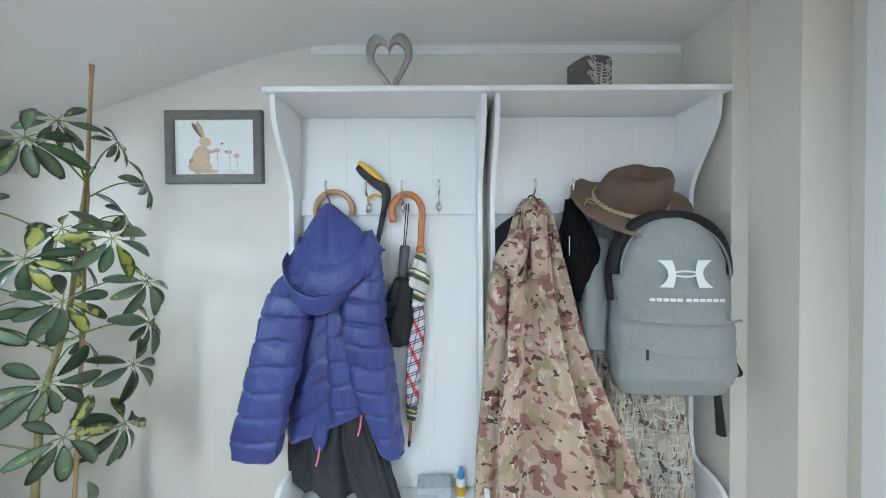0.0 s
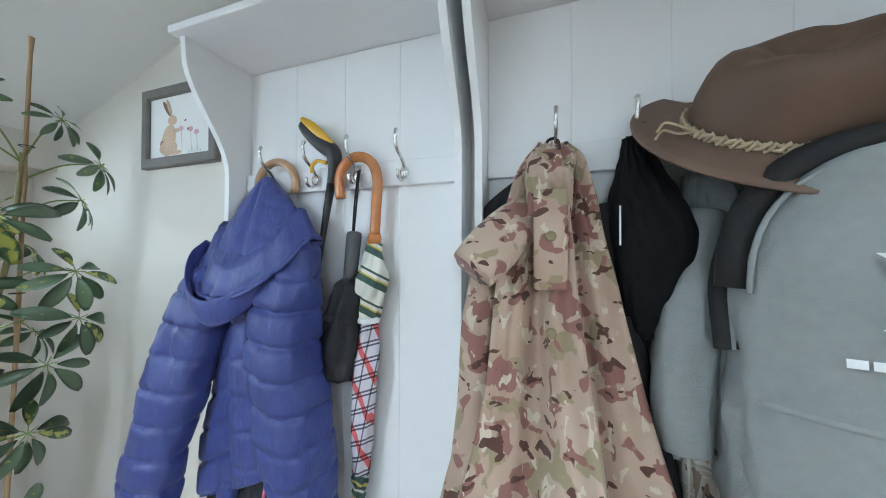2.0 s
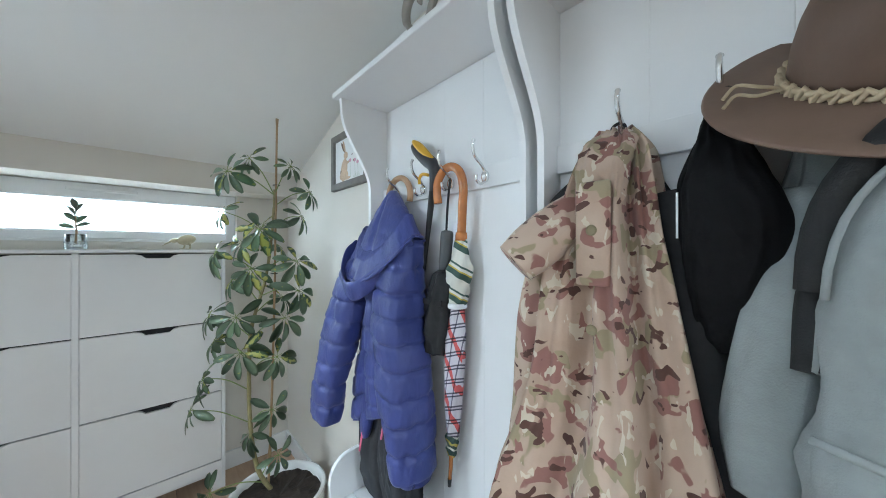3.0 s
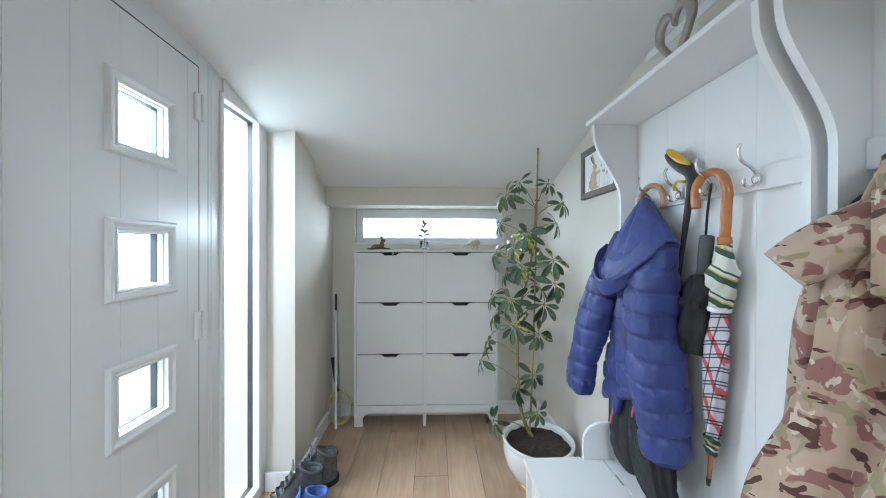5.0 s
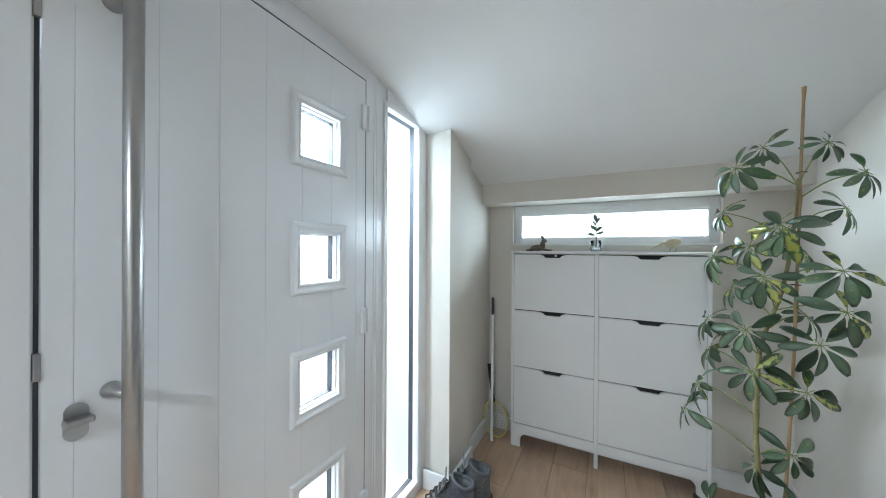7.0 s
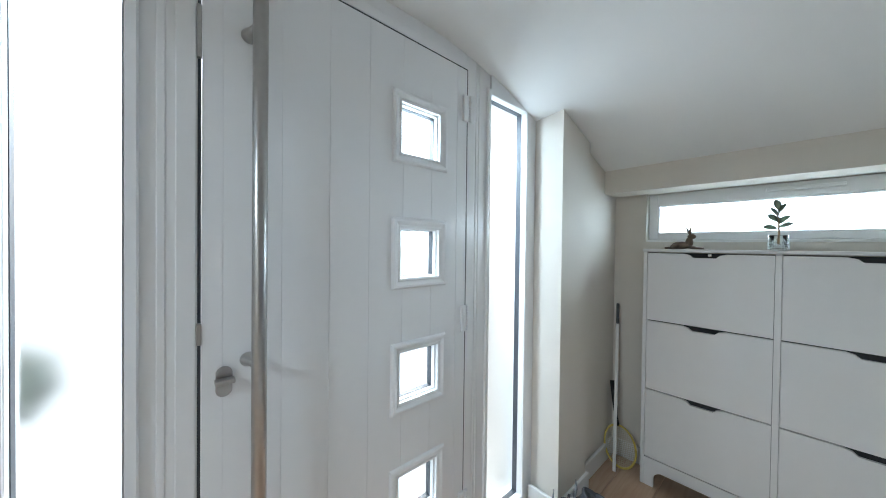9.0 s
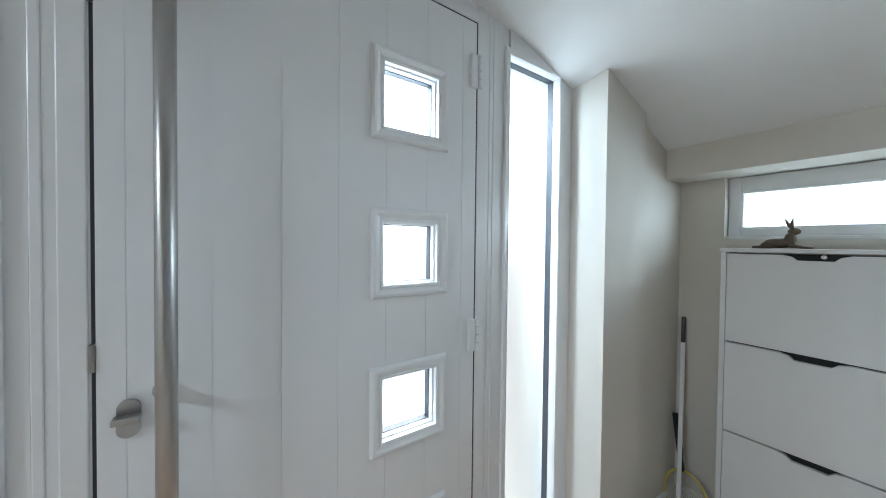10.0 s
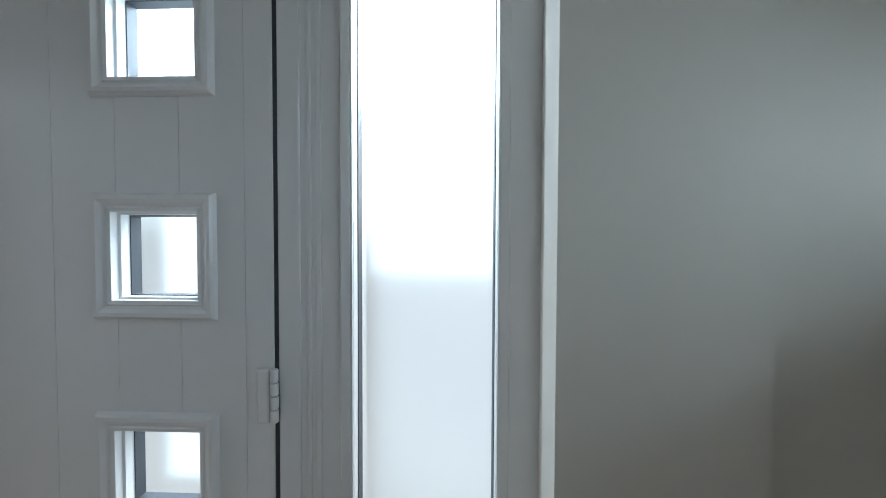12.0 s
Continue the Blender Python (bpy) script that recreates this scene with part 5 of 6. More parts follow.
part("tree_relief", bm, SILVER, tl, "raised silver tree", smooth=True)

# ---- picture ----
pic = thing("framed_picture", (-0.79, NORTH, 1.757), "grey wood framed watercolour of a hare and pink flowers", "picture")
PX0, PX1, PZ0, PZ1 = -0.938, -0.645, 1.655, 1.859
bm = bmesh.new()
rect_frame(bm, PX0, PX1, PZ0, PZ1, NORTH, [(0.0, -0.008), (0.0, -0.015), (0.004, -0.02), (0.03, -0.02), (0.034, -0.016), (0.034, 0.0)])
part("frame", bm, FRAMEW, pic, "weathered grey wooden frame")
sheet = part("sheet", boxes((PX0 - 0.004, PX1 + 0.004, NORTH - 0.009, NORTH - 0.001, PZ0 - 0.004, PZ1 + 0.004)), PAPER, pic, "white paper sheet")


def blob(points, name, mat, lift):
    bm = bmesh.new()
    vs = [bm.verts.new((PX0 + x, NORTH - 0.0092 - lift, PZ0 + z)) for x, z in points]
    bm.faces.new(vs)
    part(name, bm, mat, sheet)


def oval(cx, cz, rx, rz, tilt=0.0, n=24):
    return [(cx + rx * math.cos(a) * math.cos(tilt) - rz * math.sin(a) * math.sin(tilt), cz + rx * math.cos(a) * math.sin(tilt) + rz * math.sin(a) * math.cos(tilt)) for a in [2 * math.pi * k / n for k in range(n)]]


blob(oval(0.093, 0.055, 0.034, 0.055, -0.25), "painted_body", HARE, 0.0004)
blob(oval(0.092, 0.03, 0.045, 0.024), "painted_haunch", HARE, 0.0006)
blob(oval(0.112, 0.122, 0.022, 0.017, -0.15), "painted_head", HARE, 0.0008)
blob(oval(0.083, 0.165, 0.033, 0.0085, -0.95), "painted_ear", HARE2, 0.0005)
blob(oval(0.095, 0.168, 0.032, 0.0085, -1.15), "painted_ear", HARE, 0.0007)
blob(oval(0.13, 0.085, 0.02, 0.007, 0.1), "painted_paw", HARE, 0.0009)
blob(oval(0.125, 0.012, 0.035, 0.007), "painted_foot", HARE, 0.0009)
blob(oval(0.06, 0.045, 0.009, 0.014), "painted_tail", HARE2, 0.0004)
for fx, fz in ((0.155, 0.09), (0.2, 0.083), (0.228, 0.07)):
    blob(oval(fx, fz, 0.0115, 0.0085), "painted_flower", FLOWER, 0.0006)
    blob([(fx - 0.001, fz - 0.005), (fx + 0.001, fz - 0.005), (fx + 0.006, 0.012), (fx + 0.0045, 0.012)], "painted_stem", PGREEN, 0.0004)
for k in range(9):
    gx = 0.19 + 0.007 * k
    blob([(gx, 0.006), (gx + 0.002, 0.006), (gx + 0.004 * (k % 3 - 1), 0.024 + 0.006 * (k % 2))], "painted_grass", PGREEN, 0.0005)
for bx, bz in ((0.175, 0.115), (0.188, 0.085)):
    blob(oval(bx, bz, 0.0055, 0.0035, 0.5, 10), "painted_bee", HARE2, 0.0007)

# ---- shoe cabinet ----
CX = -1.553
cab = thing("shoe_cabinet", (CX - 0.08, 0.14, 0), "white six-door shoe cabinet with dark cut-out handles", "shoe cabinet")
CY0, CY1, CM = -0.402, 0.681, 0.125
part("top", boxes((WEST + 0.012, CX + 0.006, CY0 - 0.004, CY1 + 0.004, 1.315, 1.331), bevel=0.002), CABW, cab)
for y0, y1 in ((CY0, CY0 + 0.018), (CY1 - 0.018, CY1)):
    part("side_panel", boxes((WEST + 0.012, CX, y0, y1, 0.0, 1.3145), bevel=0.001), CABW, cab)
part("divider", boxes((WEST + 0.012, CX, CM - 0.011, CM + 0.011, 0.0, 1.3145), bevel=0.001), CABW, cab)
# near-black plate close behind the doors, so the gaps read as shaded
part("shade_plate", boxes((CX - 0.042, CX - 0.033, CY0 + 0.019, CM - 0.012, 0.1, 1.31), (CX - 0.042, CX - 0.033, CM + 0.012, CY1 - 0.019, 0.1, 1.31)), DARK, cab, "near-black plate in place of shade behind the doors")


def apron(y0, y1, left, right):
    """Bottom rail with a quarter round where it meets an outer foot."""
    pts = [(y0, 0.155), (y0, 0.0 if left else 0.095)]
    if left:
        pts += [(y0 + 0.045, 0.0)] + [(y0 + 0.045 + 0.05 * (1 - math.cos(a)), 0.045 + 0.05 * math.sin(a)) for a in [radians(d) for d in range(0, 91, 15)]]
    if right:
        pts += [(y1 - 0.045 - 0.05 * (1 - math.cos(a)), 0.045 + 0.05 * math.sin(a)) for a in [radians(d) for d in range(90, -1, -15)]] + [(y1 - 0.045, 0.0), (y1, 0.0)]
    else:
        pts += [(y1, 0.095)]
    pts += [(y1, 0.155)]
    bm = bmesh.new()
    loft(bm, [[(x, y, z) for y, z in pts] for x in (CX - 0.018, CX - 0.001)])
    return bm


part("apron", apron(CY0 + 0.0185, CM - 0.0115, True, False), CABW, cab)
part("apron", apron(CM + 0.0115, CY1 - 0.0185, False, True), CABW, cab)


def flap_door(y0, y1, z0, z1):
    c = (y0 + y1) / 2
    pts = [(y0, z0), (y1, z0), (y1, z1), (c + 0.085, z1), (c + 0.06, z1 - 0.007), (c + 0.045, z1 - 0.021), (c - 0.045, z1 - 0.021), (c - 0.06, z1 - 0.007), (c - 0.085, z1), (y0, z1)]
    bm = bmesh.new()
    loft(bm, [[(x, y, z) for y, z in pts] for x in (CX - 0.017, CX - 0.001)])
    d = part("door", bm, CABW, cab)
    # shade inside the handle cut-out, built as a near-black block
    part("recess_shade", boxes((CX - 0.03, CX - 0.02, c - 0.1, c + 0.1, z1 - 0.04, z1 + 0.002)), DARK, d, "handle recess with its shade coloured near-black")
    return d


for y0, y1 in ((CY0 + 0.02, CM - 0.0125), (CM + 0.0125, CY1 - 0.02)):
    for z0, z1 in ((0.162, 0.5405), (0.5475, 0.9275), (0.9345, 1.308)):
        flap_door(y0, y1, z0, z1)
bm = bmesh.new()
lathe(bm, [(0.0, 0.0), (0.008, 0.0), (0.008, 0.003), (0.004, 0.004), (0.0, 0.003)], (0, 0, 0), 16, caps=False)
turned(bm, Matrix.Translation((CX - 0.0195, -0.115, 1.302)) @ Matrix.Rotation(radians(90), 4, "Y"))
part("key_escutcheon", bm, CHROME, cab)


# ---- ornaments on the cabinet ----
def ball(bm, at, r, scale=(1, 1, 1), rot=0.0, axis="Y", seg=14):
    bmesh.ops.create_uvsphere(bm, u_segments=seg, v_segments=seg // 2 + 2, radius=r, matrix=Matrix.Translation(at) @ Matrix.Rotation(rot, 4, axis) @ Matrix.Diagonal((*scale, 1)))


TOP = 1.331
bm = bmesh.new()
hx, hy = -1.62, -0.24
ball(bm, (hx, hy, TOP + 0.022), 0.022, (0.8, 2.1, 0.95))
ball(bm, (hx, hy + 0.032, TOP + 0.038), 0.018, (0.8, 1.0, 1.5))
ball(bm, (hx, hy + 0.042, TOP + 0.068), 0.014, (0.8, 1.35, 1.0))
for s in (-1, 1):
    tube(bm, [(hx + 0.005 * s, hy + 0.036, TOP + 0.075), (hx + 0.009 * s, hy + 0.03 + 0.006 * s, TOP + 0.098), (hx + 0.011 * s, hy + 0.026 + 0.014 * s, TOP + 0.124)], [0.004, 0.0065, 0.0015], 8)
    tube(bm, [(hx + 0.01 * s, hy + 0.03, TOP + 0.014), (hx + 0.012 * s, hy + 0.07, TOP + 0.007), (hx + 0.012 * s, hy + 0.092, TOP + 0.006)], [0.009, 0.006, 0.005], 8)
    ball(bm, (hx + 0.012 * s, hy - 0.03, TOP + 0.014), 0.014, (0.8, 1.5, 1.0))
    tube(bm, [(hx + 0.012 * s, hy - 0.04, TOP + 0.007), (hx + 0.014 * s, hy - 0.075, TOP + 0.006)], [0.007, 0.005], 8)
tagged(part("hare_figurine", bm, BRONZE, smooth=True), "small bronze lying hare figurine on the shoe cabinet", "figurine")

bm = bmesh.new()
ky = 0.515
ball(bm, (hx, ky, TOP + 0.052), 0.028, (0.8, 1.5, 0.95), 0.25, "X")
ball(bm, (hx, ky - 0.05, TOP + 0.048), 0.0135, (0.85, 1.4, 0.9), 0.3, "X")
tube(bm, [(hx, ky - 0.06, TOP + 0.046), (hx, ky - 0.085, TOP + 0.03), (hx, ky - 0.1, TOP + 0.018)], [0.005, 0.003, 0.0012], 8)
for s in (-1, 1):
    tube(bm, [(hx + 0.009 * s, ky + 0.008 * s, TOP + 0.04), (hx + 0.01 * s, ky + 0.004 + 0.012 * s, TOP + 0.018), (hx + 0.01 * s, ky + 0.012 * s, TOP + 0.003)], [0.007, 0.004, 0.004], 8)
    for q in (-0.012, 0.0, 0.01):
        tube(bm, [(hx + 0.01 * s, ky + 0.012 * s, TOP + 0.004), (hx + 0.01 * s + q, ky + 0.012 * s - 0.016, TOP + 0.003)], [0.003, 0.002], 6)
tagged(part("kiwi_figurine", bm, BRASS, smooth=True), "small pale brass kiwi bird figurine on the cabinet", "figurine")

vase = thing("glass_vase", (hx, 0.12, TOP), "cut-glass tumbler holding a leafy green sprig", "vase")
bm = bmesh.new()
lathe(bm, [(0.0, 0.0), (0.03, 0.0), (0.033, 0.004), (0.034, 0.07), (0.031, 0.07), (0.03, 0.01), (0.0, 0.008)], (hx, 0.12, TOP), 28, caps=False)
part("tumbler", bm, CLEAR, vase, "clear cut glass", smooth=True)
bm = bmesh.new()
for r in range(4):
    for k in range(20):
        a = 2 * math.pi * (k + 0.5 * (r % 2)) / 20
        bmesh.ops.create_uvsphere(bm, u_segments=6, v_segments=4, radius=0.0042, matrix=Matrix.Translation((hx + 0.0335 * math.cos(a), 0.12 + 0.0335 * math.sin(a), TOP + 0.008 + 0.0085 * r)))
part("cut_pattern", bm, CLEAR, vase)
bm = bmesh.new()
tube(bm, [(hx, 0.12, TOP + 0.02), (hx, 0.122, TOP + 0.08), (hx, 0.118, TOP + 0.15), (hx, 0.112, TOP + 0.19)], [0.005, 0.004, 0.003, 0.002], 8)
part("sprig_stem", bm, BAMBOO, vase)


def blade(length, width, curl=0.15, fold=0.25, n=8):
    """A leaf blade along +y, pointed-oval, folded along its midrib."""
    bm = bmesh.new()
    rows = []
    for i in range(n + 1):
        t = i / n
        w = width * (math.sin(math.pi * min(1, t * 0.93 + 0.02)) ** 0.75) * (0.75 + 0.5 * t) * 0.5
        z = -curl * length * t * t
        rows.append([bm.verts.new((sx * w, length * t, z + fold * abs(sx) * w)) for sx in (-1, -0.5, 0, 0.5, 1)])
    for a, b in zip(rows, rows[1:]):
        for k in range(4):
            bm.faces.new((a[k], a[k + 1], b[k + 1], b[k]))
    bmesh.ops.solidify(bm, geom=list(bm.faces), thickness=0.0006)
    return bm


def aim(at, direction, roll=0.0):
    """A pose at a place with +y along the direction."""
    d = Vector(direction).normalized()
    q = d.to_track_quat("Y", "Z")
    return Matrix.Translation(at) @ q.to_matrix().to_4x4() @ Matrix.Rotation(roll, 4, "Y")


def mesh_of(bm, name, mat):
    me = bpy.data.meshes.new(name)
    for f in bm.faces:
        f.smooth = True
    bm.to_mesh(me)
    bm.free()
    me.materials.append(mat)
    return me


def put(name, me, m, parent):
    ob = new(name, me)
    ob.parent = parent
    ob.matrix_parent_inverse = parent.matrix_basis.inverted()
    ob.matrix_basis = m
    return ob


sprig = mesh_of(blade(0.05, 0.03, 0.1), "sprig_leaf", SUCC)
for z, az, el in ((0.1, -80, 15), (0.105, 85, 25), (0.125, 100, 45), (0.13, -70, 50), (0.15, 20, 60), (0.155, -120, 60), (0.17, 80, 65), (0.185, -60, 80), (0.12, 170, 30)):
    a, e = radians(az), radians(el)
    put("leaf", sprig, aim((hx, 0.118, TOP + z), (math.cos(a) * math.cos(e) * 0.5, math.sin(a) * math.cos(e), math.sin(e)), 0.8), vase)

# ---- potted umbrella plant ----
PC = Vector((-0.955, 0.79, 0))
plant = thing("potted_plant", PC, "tall variegated umbrella plant on a bamboo cane, white pot", "potted plant")
bm = bmesh.new()
lathe(bm, [(0.0, 0.022), (0.105, 0.022), (0.12, 0.03), (0.155, 0.07), (0.185, 0.13), (0.196, 0.19), (0.192, 0.225), (0.187, 0.235), (0.19, 0.243), (0.2, 0.25), (0.2, 0.258), (0.192, 0.262), (0.182, 0.256), (0.178, 0.235), (0.178, 0.2), (0.0, 0.2)], PC, 48, caps=False)
pot = part("pot", bm, CERAMIC, plant, "white glazed ceramic pot", smooth=True)
bm = bmesh.new()
lathe(bm, [(0.0, 0.0), (0.115, 0.0), (0.122, 0.006), (0.12, 0.03), (0.108, 0.034), (0.0, 0.034)], PC, 40, caps=False)
part("base_ring", bm, GOLD, pot, "gold base ring", smooth=True)
bm = bmesh.new()
rings = []
for r in (0.005, 0.05, 0.09, 0.13, 0.16, 0.179):
    rings.append([(PC.x + r * math.cos(a), PC.y + r * math.sin(a), 0.222 + 0.018 * noise.noise(Vector((r * 30 * math.cos(a), r * 30 * math.sin(a), 2)))) for a in [2 * math.pi * k / 48 for k in range(48)]])
rings.append([(p[0], p[1], 0.205) for p in rings[-1]])
loft(bm, rings)
part("soil", bm, SOIL, pot, "dark crumbly potting soil")
bm = bmesh.new()
S0, S1 = Vector((-1.075, 0.78, 0.2)), Vector((-0.95, 0.789, 1.915))
pts, rad = [], []
for i in range(41):
    t = i / 40
    p = S0.lerp(S1, t)
    pts.append(p + Vector((0.004 * math.sin(5 * t), 0.004 * math.sin(4 * t), 0)))
    rad.append(0.0056 - 0.0012 * t + (0.0022 if i % 9 == 4 else 0))
tube(bm, pts, rad, 12)
part("bamboo_cane", bm, BAMBOO, plant, "brown bamboo support cane", smooth=True)
STEMLINE = spline([(-1.03, 0.79, 0.2), (-1.05, 0.73, 0.33), (-1.05, 0.70, 0.55), (-1.02, 0.69, 0.85), (-1.01, 0.70, 1.0), (-1.0, 0.75, 1.2), (-0.995, 0.775, 1.4), (-0.97, 0.78, 1.6)], 8)
bm = bmesh.new()
tube(bm, STEMLINE, [0.0105 - 0.006 * i / len(STEMLINE) + (0.001 if i % 4 == 0 else 0) for i in range(len(STEMLINE))], 10)
part("stem", bm, STEM, plant, smooth=True)
for z in (1.0, 1.22, 1.43, 1.62):
    p = S0.lerp(S1, (z - 0.2) / 1.715)
    bm = bmesh.new()
    tube(bm, [p + Vector((0.014 * math.cos(a), 0.014 * math.sin(a), 0)) for a in [2 * math.pi * k / 12 for k in range(13)]], 0.0014, 5)
    part("tie", bm, BLACKP, plant, "black wire tie")

LEAVES = [mesh_of(blade(l, w, c), "leaf", mt) for l, w, c, mt in ((0.082, 0.03, 0.3, LEAF), (0.07, 0.027, 0.2, LEAF), (0.088, 0.033, 0.4, LEAF), (0.08, 0.03, 0.28, LEAFV), (0.054, 0.018, 0.3, LEAF))]
CLUSTERS = [(-0.94, 0.84, 1.71), (-0.93, 0.92, 1.6), (-0.98, 0.9, 1.49), (-0.8, 0.68, 1.41), (-0.86, 0.84, 1.28), (-0.925, 0.675, 1.25), (-0.865, 0.85, 1.15), (-0.86, 0.79, 1.04),
            (-0.9, 0.62, 1.06), (-0.86, 0.76, 0.88), (-0.88, 0.63, 0.92), (-0.9, 0.59, 1.64), (-0.92, 0.67, 1.71), (-1.0, 0.74, 1.44), (-1.08, 0.6, 1.5), (-1.12, 0.58, 1.32), (-1.1, 0.64, 1.2),
            (-1.12, 0.56, 1.05), (-1.16, 0.58, 0.92), (-1.16, 0.54, 0.76), (-1.2, 0.5, 0.62), (-1.0, 0.78, 0.6), (-1.05, 0.82, 1.35), (-1.06, 0.84, 1.1), (-1.0, 0.66, 1.36)]
CLUSTERS += [(-1.06, 0.70, 0.50), (-0.99, 0.80, 0.39), (-1.03, 0.55, 0.32)]
rnd = random.Random(11)
for i, c in enumerate(CLUSTERS):
    c = Vector(c)
    zs = max(0.25, min(1.58, c.z - 0.02 - 0.1 * rnd.random()))
    root = min(STEMLINE, key=lambda p: abs(p.z - zs))
    out = c - root
    out.z = 0
    out = out.normalized() if out.length > 0.02 else Vector((1, 0, 0))
    bm = bmesh.new()
    mid = root.lerp(c, 0.5) + Vector((0, 0, 0.02))
    line = spline([root, mid, c], 5)
    tube(bm, line, [0.0026 - 0.0009 * k / len(line) for k in range(len(line))], 6)
    part("petiole", bm, PETIOLE, plant, smooth=True)
    small = c.z > 1.66
    face = (out * 0.75 + Vector((0.55, -0.25, 0.35))).normalized()
    u = face.orthogonal().normalized()
    v = face.cross(u)
    count = rnd.choice((7, 7, 8, 8))
    a0 = rnd.random() * 6.28
    for k in range(count):
        a = a0 + 2 * math.pi * k / count + rnd.uniform(-0.15, 0.15)
        d = u * math.cos(a) + v * math.sin(a) + face * rnd.uniform(-0.15, 0.25) + Vector((0, 0, -0.5))
        d.normalize()
        start = c + d * 0.018
        bm_key = 4 if small else rnd.choice((0, 0, 1, 2, 3)) if 0.7 < c.z < 1.6 else rnd.choice((0, 1, 2))
        q = d.to_track_quat("Y", "Z").to_matrix().to_4x4()
        n0 = q.to_3x3() @ Vector((0, 0, 1))
        # turn the upper face of the blade outwards
        ax = face - d * face.dot(d)
        roll = math.atan2(d.dot(n0.cross(ax)), n0.dot(ax)) + rnd.uniform(-0.35, 0.35)
        s = rnd.uniform(0.85, 1.15)
        put("leaf", LEAVES[bm_key], Matrix.Translation(start) @ Matrix.Rotation(roll, 4, d) @ q @ Matrix.Diagonal((s, s, s, 1)), plant)
    bm = bmesh.new()
    for k in range(count):
        a = a0 + 2 * math.pi * k / count
        d = (u * math.cos(a) + v * math.sin(a) + Vector((0, 0, -0.2))).normalized()
        tube(bm, [c, c + d * 0.022], 0.0011, 5)
    part("stalk_whorl", bm, PETIOLE, plant)


# ---- corner things ----
rod = thing("spirit_level", (-1.52, -0.53, 0), "slim white tube with a dark end standing in the corner", "pole")
bm = boxes((-0.018, 0.018, -0.009, 0.009, 0.0, 0.86), bevel=0.003)
d = Vector((-1.70, -0.583, 0.98)) - Vector((-1.53, -0.53, 0.0))
lean = Matrix.Translation((-1.53, -0.53, 0.004)) @ d.to_track_quat("Z", "Y").to_matrix().to_4x4() @ Matrix.Rotation(radians(90), 4, "Z")
part("tube", turned(bm, lean), CARDW, rod)
part("grip", turned(boxes((-0.017, 0.017, -0.0085, 0.0085, 0.862, 0.99), bevel=0.004), lean), BLACKP, rod, "black plastic end")
rk = thing("racket", (-1.6, -0.5, 0), "yellow rimmed racket leaning in the corner", "racket")
rm = Matrix.Translation((-1.575, -0.5, 0.004)) @ Matrix.Rotation(radians(-10), 4, "Y") @ Matrix.Rotation(radians(11), 4, "X") @ Matrix.Rotation(radians(90), 4, "Z")
bm = bmesh.new()
tube(bm, [(0.088 * math.cos(a), 0, 0.125 + 0.118 * math.sin(a)) for a in [2 * math.pi * k / 40 for k in range(41)]], 0.006, 8)
part("hoop", turned(bm, rm), YELLOWR, rk, smooth=True)
bm = bmesh.new()
for k in range(-8, 9):
    x = 0.01 * k
    h = 0.115 * math.sqrt(max(0, 1 - (x / 0.088) ** 2))
    tube(bm, [(x, 0, 0.125 - h), (x, 0, 0.125 + h)], 0.0009, 4)
for k in range(-10, 11):
    z = 0.0108 * k
    w = 0.085 * math.sqrt(max(0, 1 - (z / 0.118) ** 2))
    tube(bm, [(-w, 0, 0.125 + z), (w, 0, 0.125 + z)], 0.0009, 4)
part("strings", turned(bm, rm), STRING, rk)
bm = bmesh.new()
tube(bm, [(0, 0, 0.24), (0, 0, 0.3), (0, 0, 0.33), (0, 0, 0.5)], [0.012, 0.009, 0.014, 0.014], 12)
part("handle", turned(bm, rm), BLACKP, rk, "black handle", smooth=True)


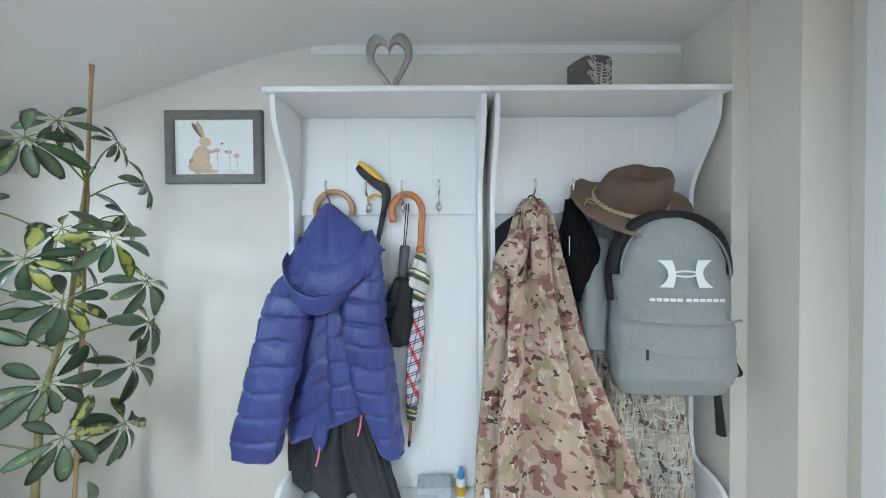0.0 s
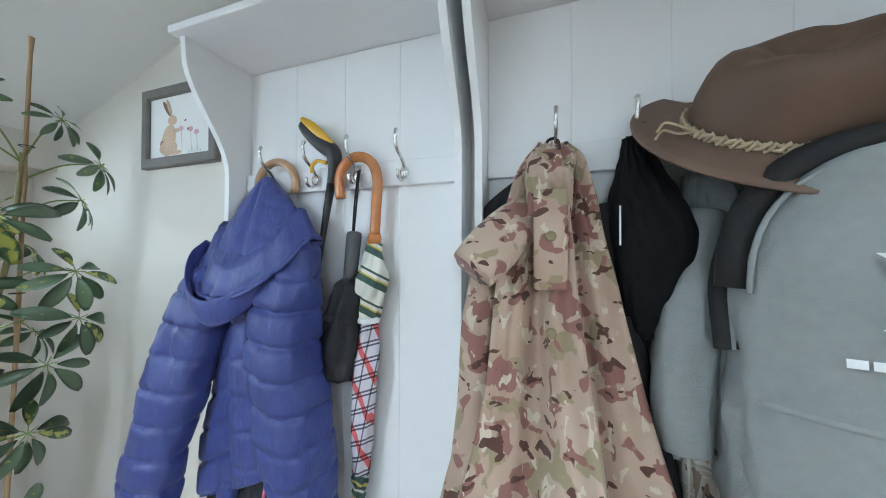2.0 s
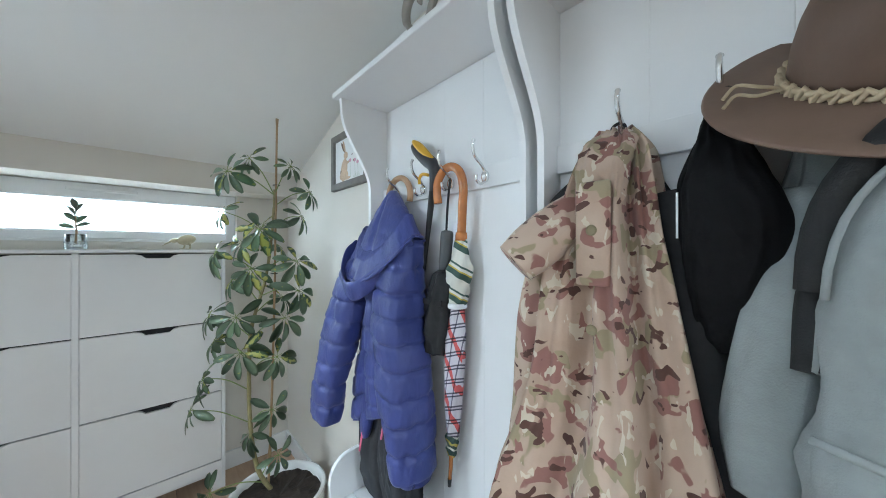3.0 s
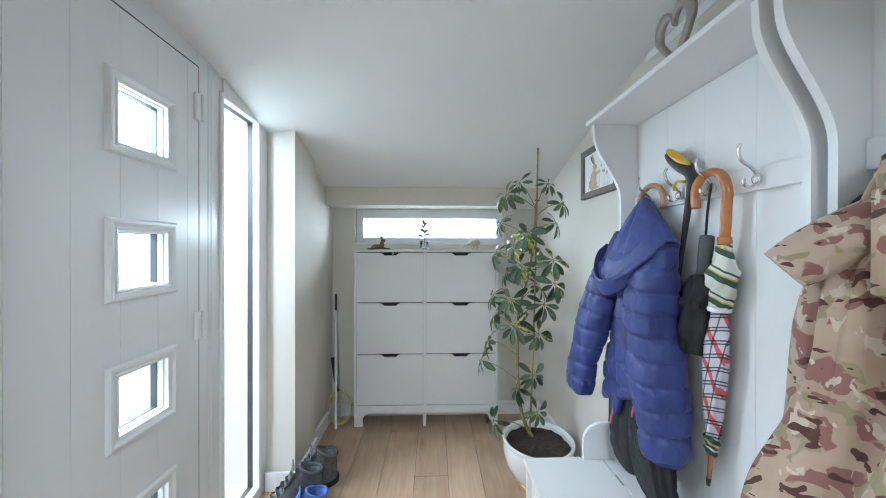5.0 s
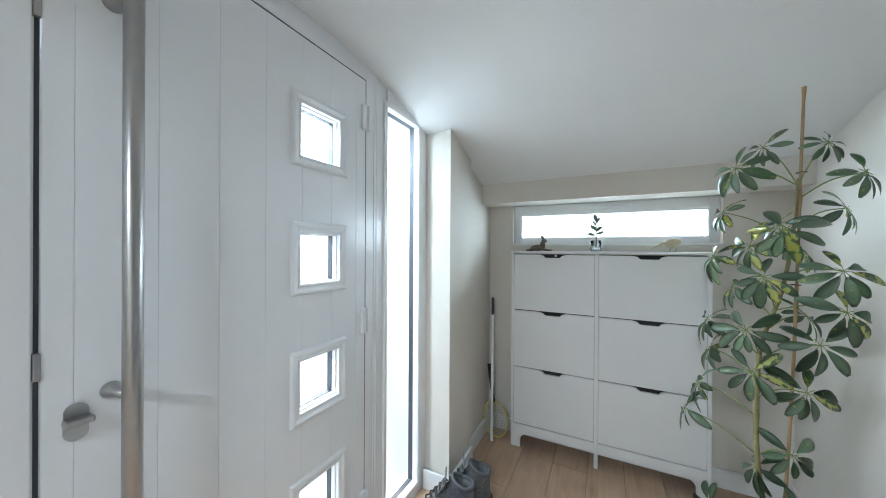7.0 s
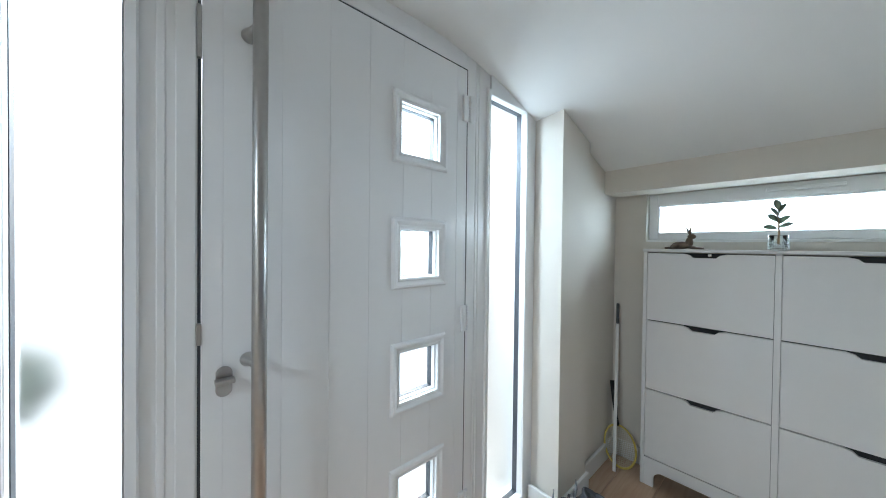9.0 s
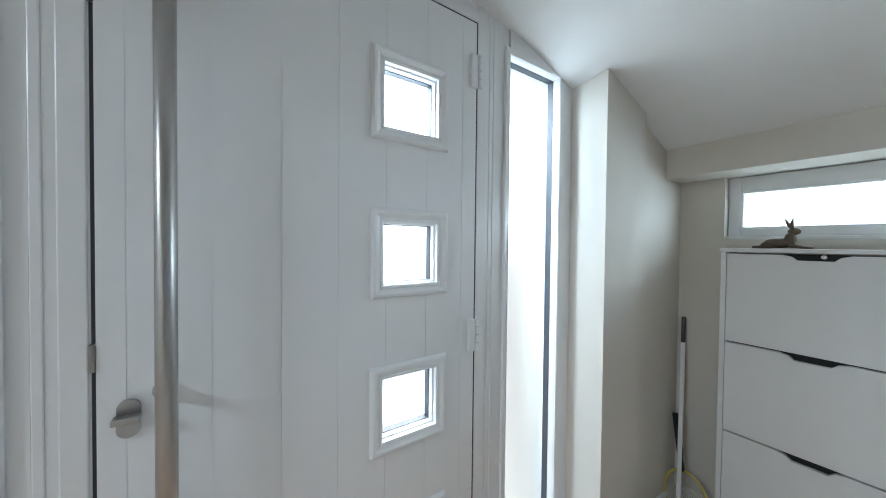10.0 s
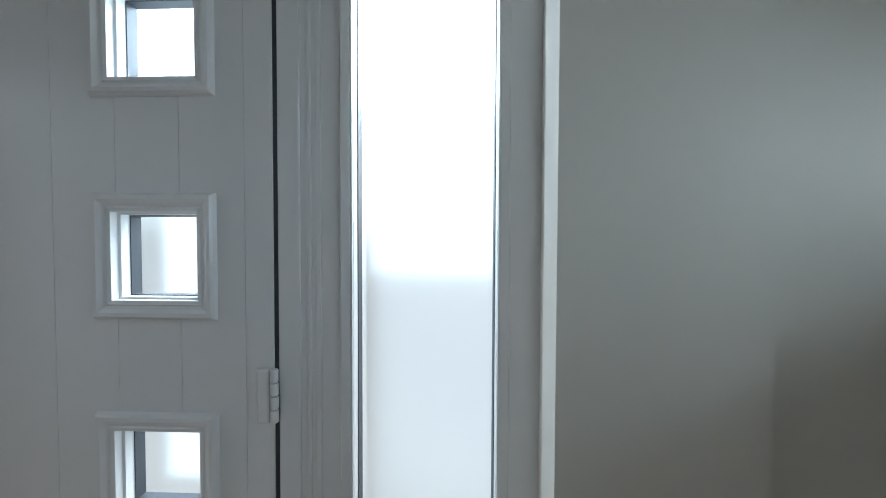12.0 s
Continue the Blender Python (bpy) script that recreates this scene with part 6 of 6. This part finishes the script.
# ---- shoes ----
def walking_shoe(m, label, name="walking_shoe", group="pair of walking shoes", cloth=SHOE, panel=SHOE2, lining=TEAL, lace=LACE):
    s = thing(name, m.translation, label, "shoe", group)
    n = 28
    # sole outline along y, toe at +y
    rings = []
    for z, g in ((0.0, 0.96), (0.004, 1.0), (0.018, 1.02), (0.028, 1.0)):
        ring = []
        for k in range(n):
            a = 2 * math.pi * k / n
            y = 0.145 * math.sin(a)
            w = 0.05 * (1 - 0.22 * math.exp(-((y + 0.02) / 0.05) ** 2)) * (0.85 + 0.9 * (y + 0.145))
            ring.append((g * min(w, 0.053) * math.copysign(abs(math.cos(a)) ** 0.7, math.cos(a)), g * y, z + 0.012 * max(0, y - 0.08) / 0.065))
        rings.append(ring)
    part("sole", turned(loft(bmesh.new(), rings), m), SOLE, s, smooth=True)
    rings = []
    for i in range(15):
        t = i / 14
        z = 0.026 + 0.094 * t
        y0 = -0.138 + 0.006 * t
        y1 = 0.138 - 0.235 * t ** 1.25 + 0.06 * t ** 4
        hw = 0.05 - 0.016 * t + 0.006 * t ** 3
        ring = []
        for k in range(n):
            a = 2 * math.pi * k / n
            f = 1 + 0.05 * noise.noise(Vector((2 * math.cos(a), 2 * math.sin(a), 4 * t)))
            ring.append((hw * f * math.copysign(abs(math.cos(a)) ** 0.75, math.cos(a)), (y0 + y1) / 2 + (y1 - y0) / 2 * math.sin(a), z + 0.02 * t * (1 if math.sin(a) > 0 else -0.3) * abs(math.sin(a))))
        rings.append(ring)
    top = rings[-1]
    c = Vector((0, sum(p[1] for p in top) / n, 0.1))
    rings.append([Vector(p).lerp(Vector((c.x, c.y, p[2] - 0.004)), 0.16) for p in top])
    rings.append([Vector(p).lerp(Vector((c.x, c.y, 0.06)), 0.35) for p in top])
    rings.append([Vector(p).lerp(Vector((c.x, c.y, 0.05)), 0.8) for p in top])
    up = part("upper", turned(loft(bmesh.new(), rings), m), cloth, s, smooth=True)
    bm = bmesh.new()
    tube(bm, [Vector(p) + Vector((0, 0, 0.001)) for p in top] + [top[0]], 0.0075, 8)
    part("collar", turned(bm, m), panel, up, "padded collar", smooth=True)
    bm = bmesh.new()
    ball(bm, (0, c.y, 0.06), 0.03, (0.75, 1.5, 0.25))
    part("lining", turned(bm, m), lining, up)
    bm = bmesh.new()
    loft(bm, [[(0.024, 0.03, 0.09), (-0.024, 0.03, 0.09), (-0.022, 0.03, 0.095), (0.022, 0.03, 0.095)], [(0.026, -0.005, 0.125), (-0.026, -0.005, 0.125), (-0.024, -0.003, 0.13), (0.024, -0.003, 0.13)],
              [(0.028, -0.012, 0.16), (-0.028, -0.012, 0.16), (-0.024, -0.008, 0.165), (0.024, -0.008, 0.165)]])
    part("tongue", turned(bm, m), cloth, up, smooth=True)
    for k in range(5):
        y = 0.075 - 0.02 * k
        z = 0.068 + 0.0135 * k
        bm = bmesh.new()
        tube(bm, spline([(-0.03, y, z - 0.004), (0, y + 0.008, z + 0.01), (0.03, y - 0.008, z - 0.002)], 4), 0.0025, 6)
        tube(bm, spline([(0.03, y, z - 0.004), (0, y + 0.006, z + 0.012), (-0.03, y - 0.008, z - 0.002)], 4), 0.0025, 6)
        part("lace", turned(bm, m), lace, up)
    part("toe_cap", turned(loft(bmesh.new(), [[(x * 1.03, y, z) for x, y, z in [(0.046 * math.cos(a), 0.06 + 0.083 * math.sin(a), z0) for a in [math.pi * q / 12 for q in range(13)]]] for z0 in (0.026, 0.045)], closed=False, caps=False), m), panel, up, smooth=True)
    return s


walking_shoe(Matrix.Translation((-0.80, -0.535, 0.0)) @ Matrix.Rotation(radians(207), 4, "Z") @ Matrix.Diagonal((1.1, 1.1, 1.5, 1)), "worn grey walking shoe with laces on the floor")
walking_shoe(Matrix.Translation((-0.935, -0.495, 0.0)) @ Matrix.Rotation(radians(209), 4, "Z") @ Matrix.Diagonal((1.1, 1.1, 1.5, 1)), "worn grey walking shoe with mint lining beside its pair")

BLUESHOE = material("blue_trainer_mesh", (0.05, 0.11, 0.32), 0.75, grain=0.25, grain_scale=70, bump=0.4, bump_scale=260)
walking_shoe(Matrix.Translation((-0.725, -0.468, 0.0)) @ Matrix.Rotation(radians(206), 4, "Z"), "bright blue mesh trainer with blue laces on the floor", "trainer", "", BLUESHOE, BLUESHOE, SHOE2, BLUESHOE)

# ---- small things on the bench ----
gb = thing("glue_bottle", (0.118, 1.0, 0.46), "small white bottle with a blue pointed cap", "bottle")
bm = bmesh.new()
lathe(bm, [(0.0, 0.0), (0.017, 0.0), (0.018, 0.003), (0.018, 0.06), (0.012, 0.07), (0.0, 0.07)], (0.118, 1.0, 0.46), 20, caps=False)
part("body", bm, WHITEPR, gb, smooth=True)
bm = bmesh.new()
lathe(bm, [(0.0185, 0.012), (0.0187, 0.013), (0.0187, 0.045), (0.0185, 0.046)], (0.118, 1.0, 0.46), 20, caps=False)
part("label", bm, YELLOWP, gb, "orange paper label")
bm = bmesh.new()
lathe(bm, [(0.0, 0.07), (0.012, 0.07), (0.012, 0.08), (0.006, 0.108), (0.0, 0.112)], (0.118, 1.0, 0.46), 16, caps=False)
part("cap", bm, BLUECAP, gb, "blue pointed cap", smooth=True)
tb = thing("small_box", (0.02, 0.99, 0.46), "small pale grey plastic box on the bench", "box")
part("body", boxes((-0.04, 0.08, 0.955, 1.02, 0.46, 0.515), bevel=0.003), GREYBOX, tb)
part("lid", boxes((-0.042, 0.082, 0.953, 1.022, 0.516, 0.527), bevel=0.003), GREYBOX, tb)

# ---- outside, seen blurred through the frosted panes ----
sh = thing("garden_shrub", (0.8, -1.12, -0.12), "dark rounded garden shrub outside the entrance", "shrub")
bm = bmesh.new()
rnd = random.Random(5)
for k in range(140):
    p = Vector((rnd.gauss(0, 1), rnd.gauss(0, 1), rnd.gauss(0, 1))).normalized() * rnd.uniform(0.03, 0.1)
    bmesh.ops.create_icosphere(bm, subdivisions=1, radius=rnd.uniform(0.02, 0.035), matrix=Matrix.Translation(Vector((0.8, -1.12, 0.98)) + p))
part("crown", bm, SHRUB, sh)
bm = bmesh.new()
tube(bm, [(0.8, -1.12, -0.12), (0.8, -1.12, 0.95)], [0.012, 0.008], 8)
part("trunk", bm, STEM, sh)

# ---- floor boards ----
floor = structure("floor", boxes((WEST - 0.1, 1.45, SOUTH - 0.1, NORTH + 0.05, -0.1, -0.012)), DARK, "oak laminate floor of long boards", "floor")


def plank_mesh(a, b, c, d):
    bm = bmesh.new()
    box(bm, a, b, c, d, -0.012, 0.0, bevel=0.0012, seg=1)
    me = mesh_of(bm, "plank", OAK)
    for f in me.polygons:
        f.use_smooth = False
    return me


plank = plank_mesh(-0.625, 0.625, -0.0978, 0.0978)
for r in range(-5, 6):
    yc = 0.081 + 0.0988 + r * 0.1976
    c, d = max(-0.0978, SOUTH - 0.08 - yc), min(0.0978, NORTH + 0.03 - yc)
    if d - c < 0.02:
        continue
    for k in range(-2, 3):
        xc = k * 1.2515 + (r * 0.457) % 1.25 - 0.4
        a, b = max(-0.625, WEST - 0.08 - xc), min(0.625, 1.43 - xc)   # cut to the walls
        if b - a < 0.02:
            continue
        whole = b - a > 1.249 and d - c > 0.195
        put("plank", plank if whole else plank_mesh(a, b, c, d), Matrix.Translation((xc, yc, 0)), floor)
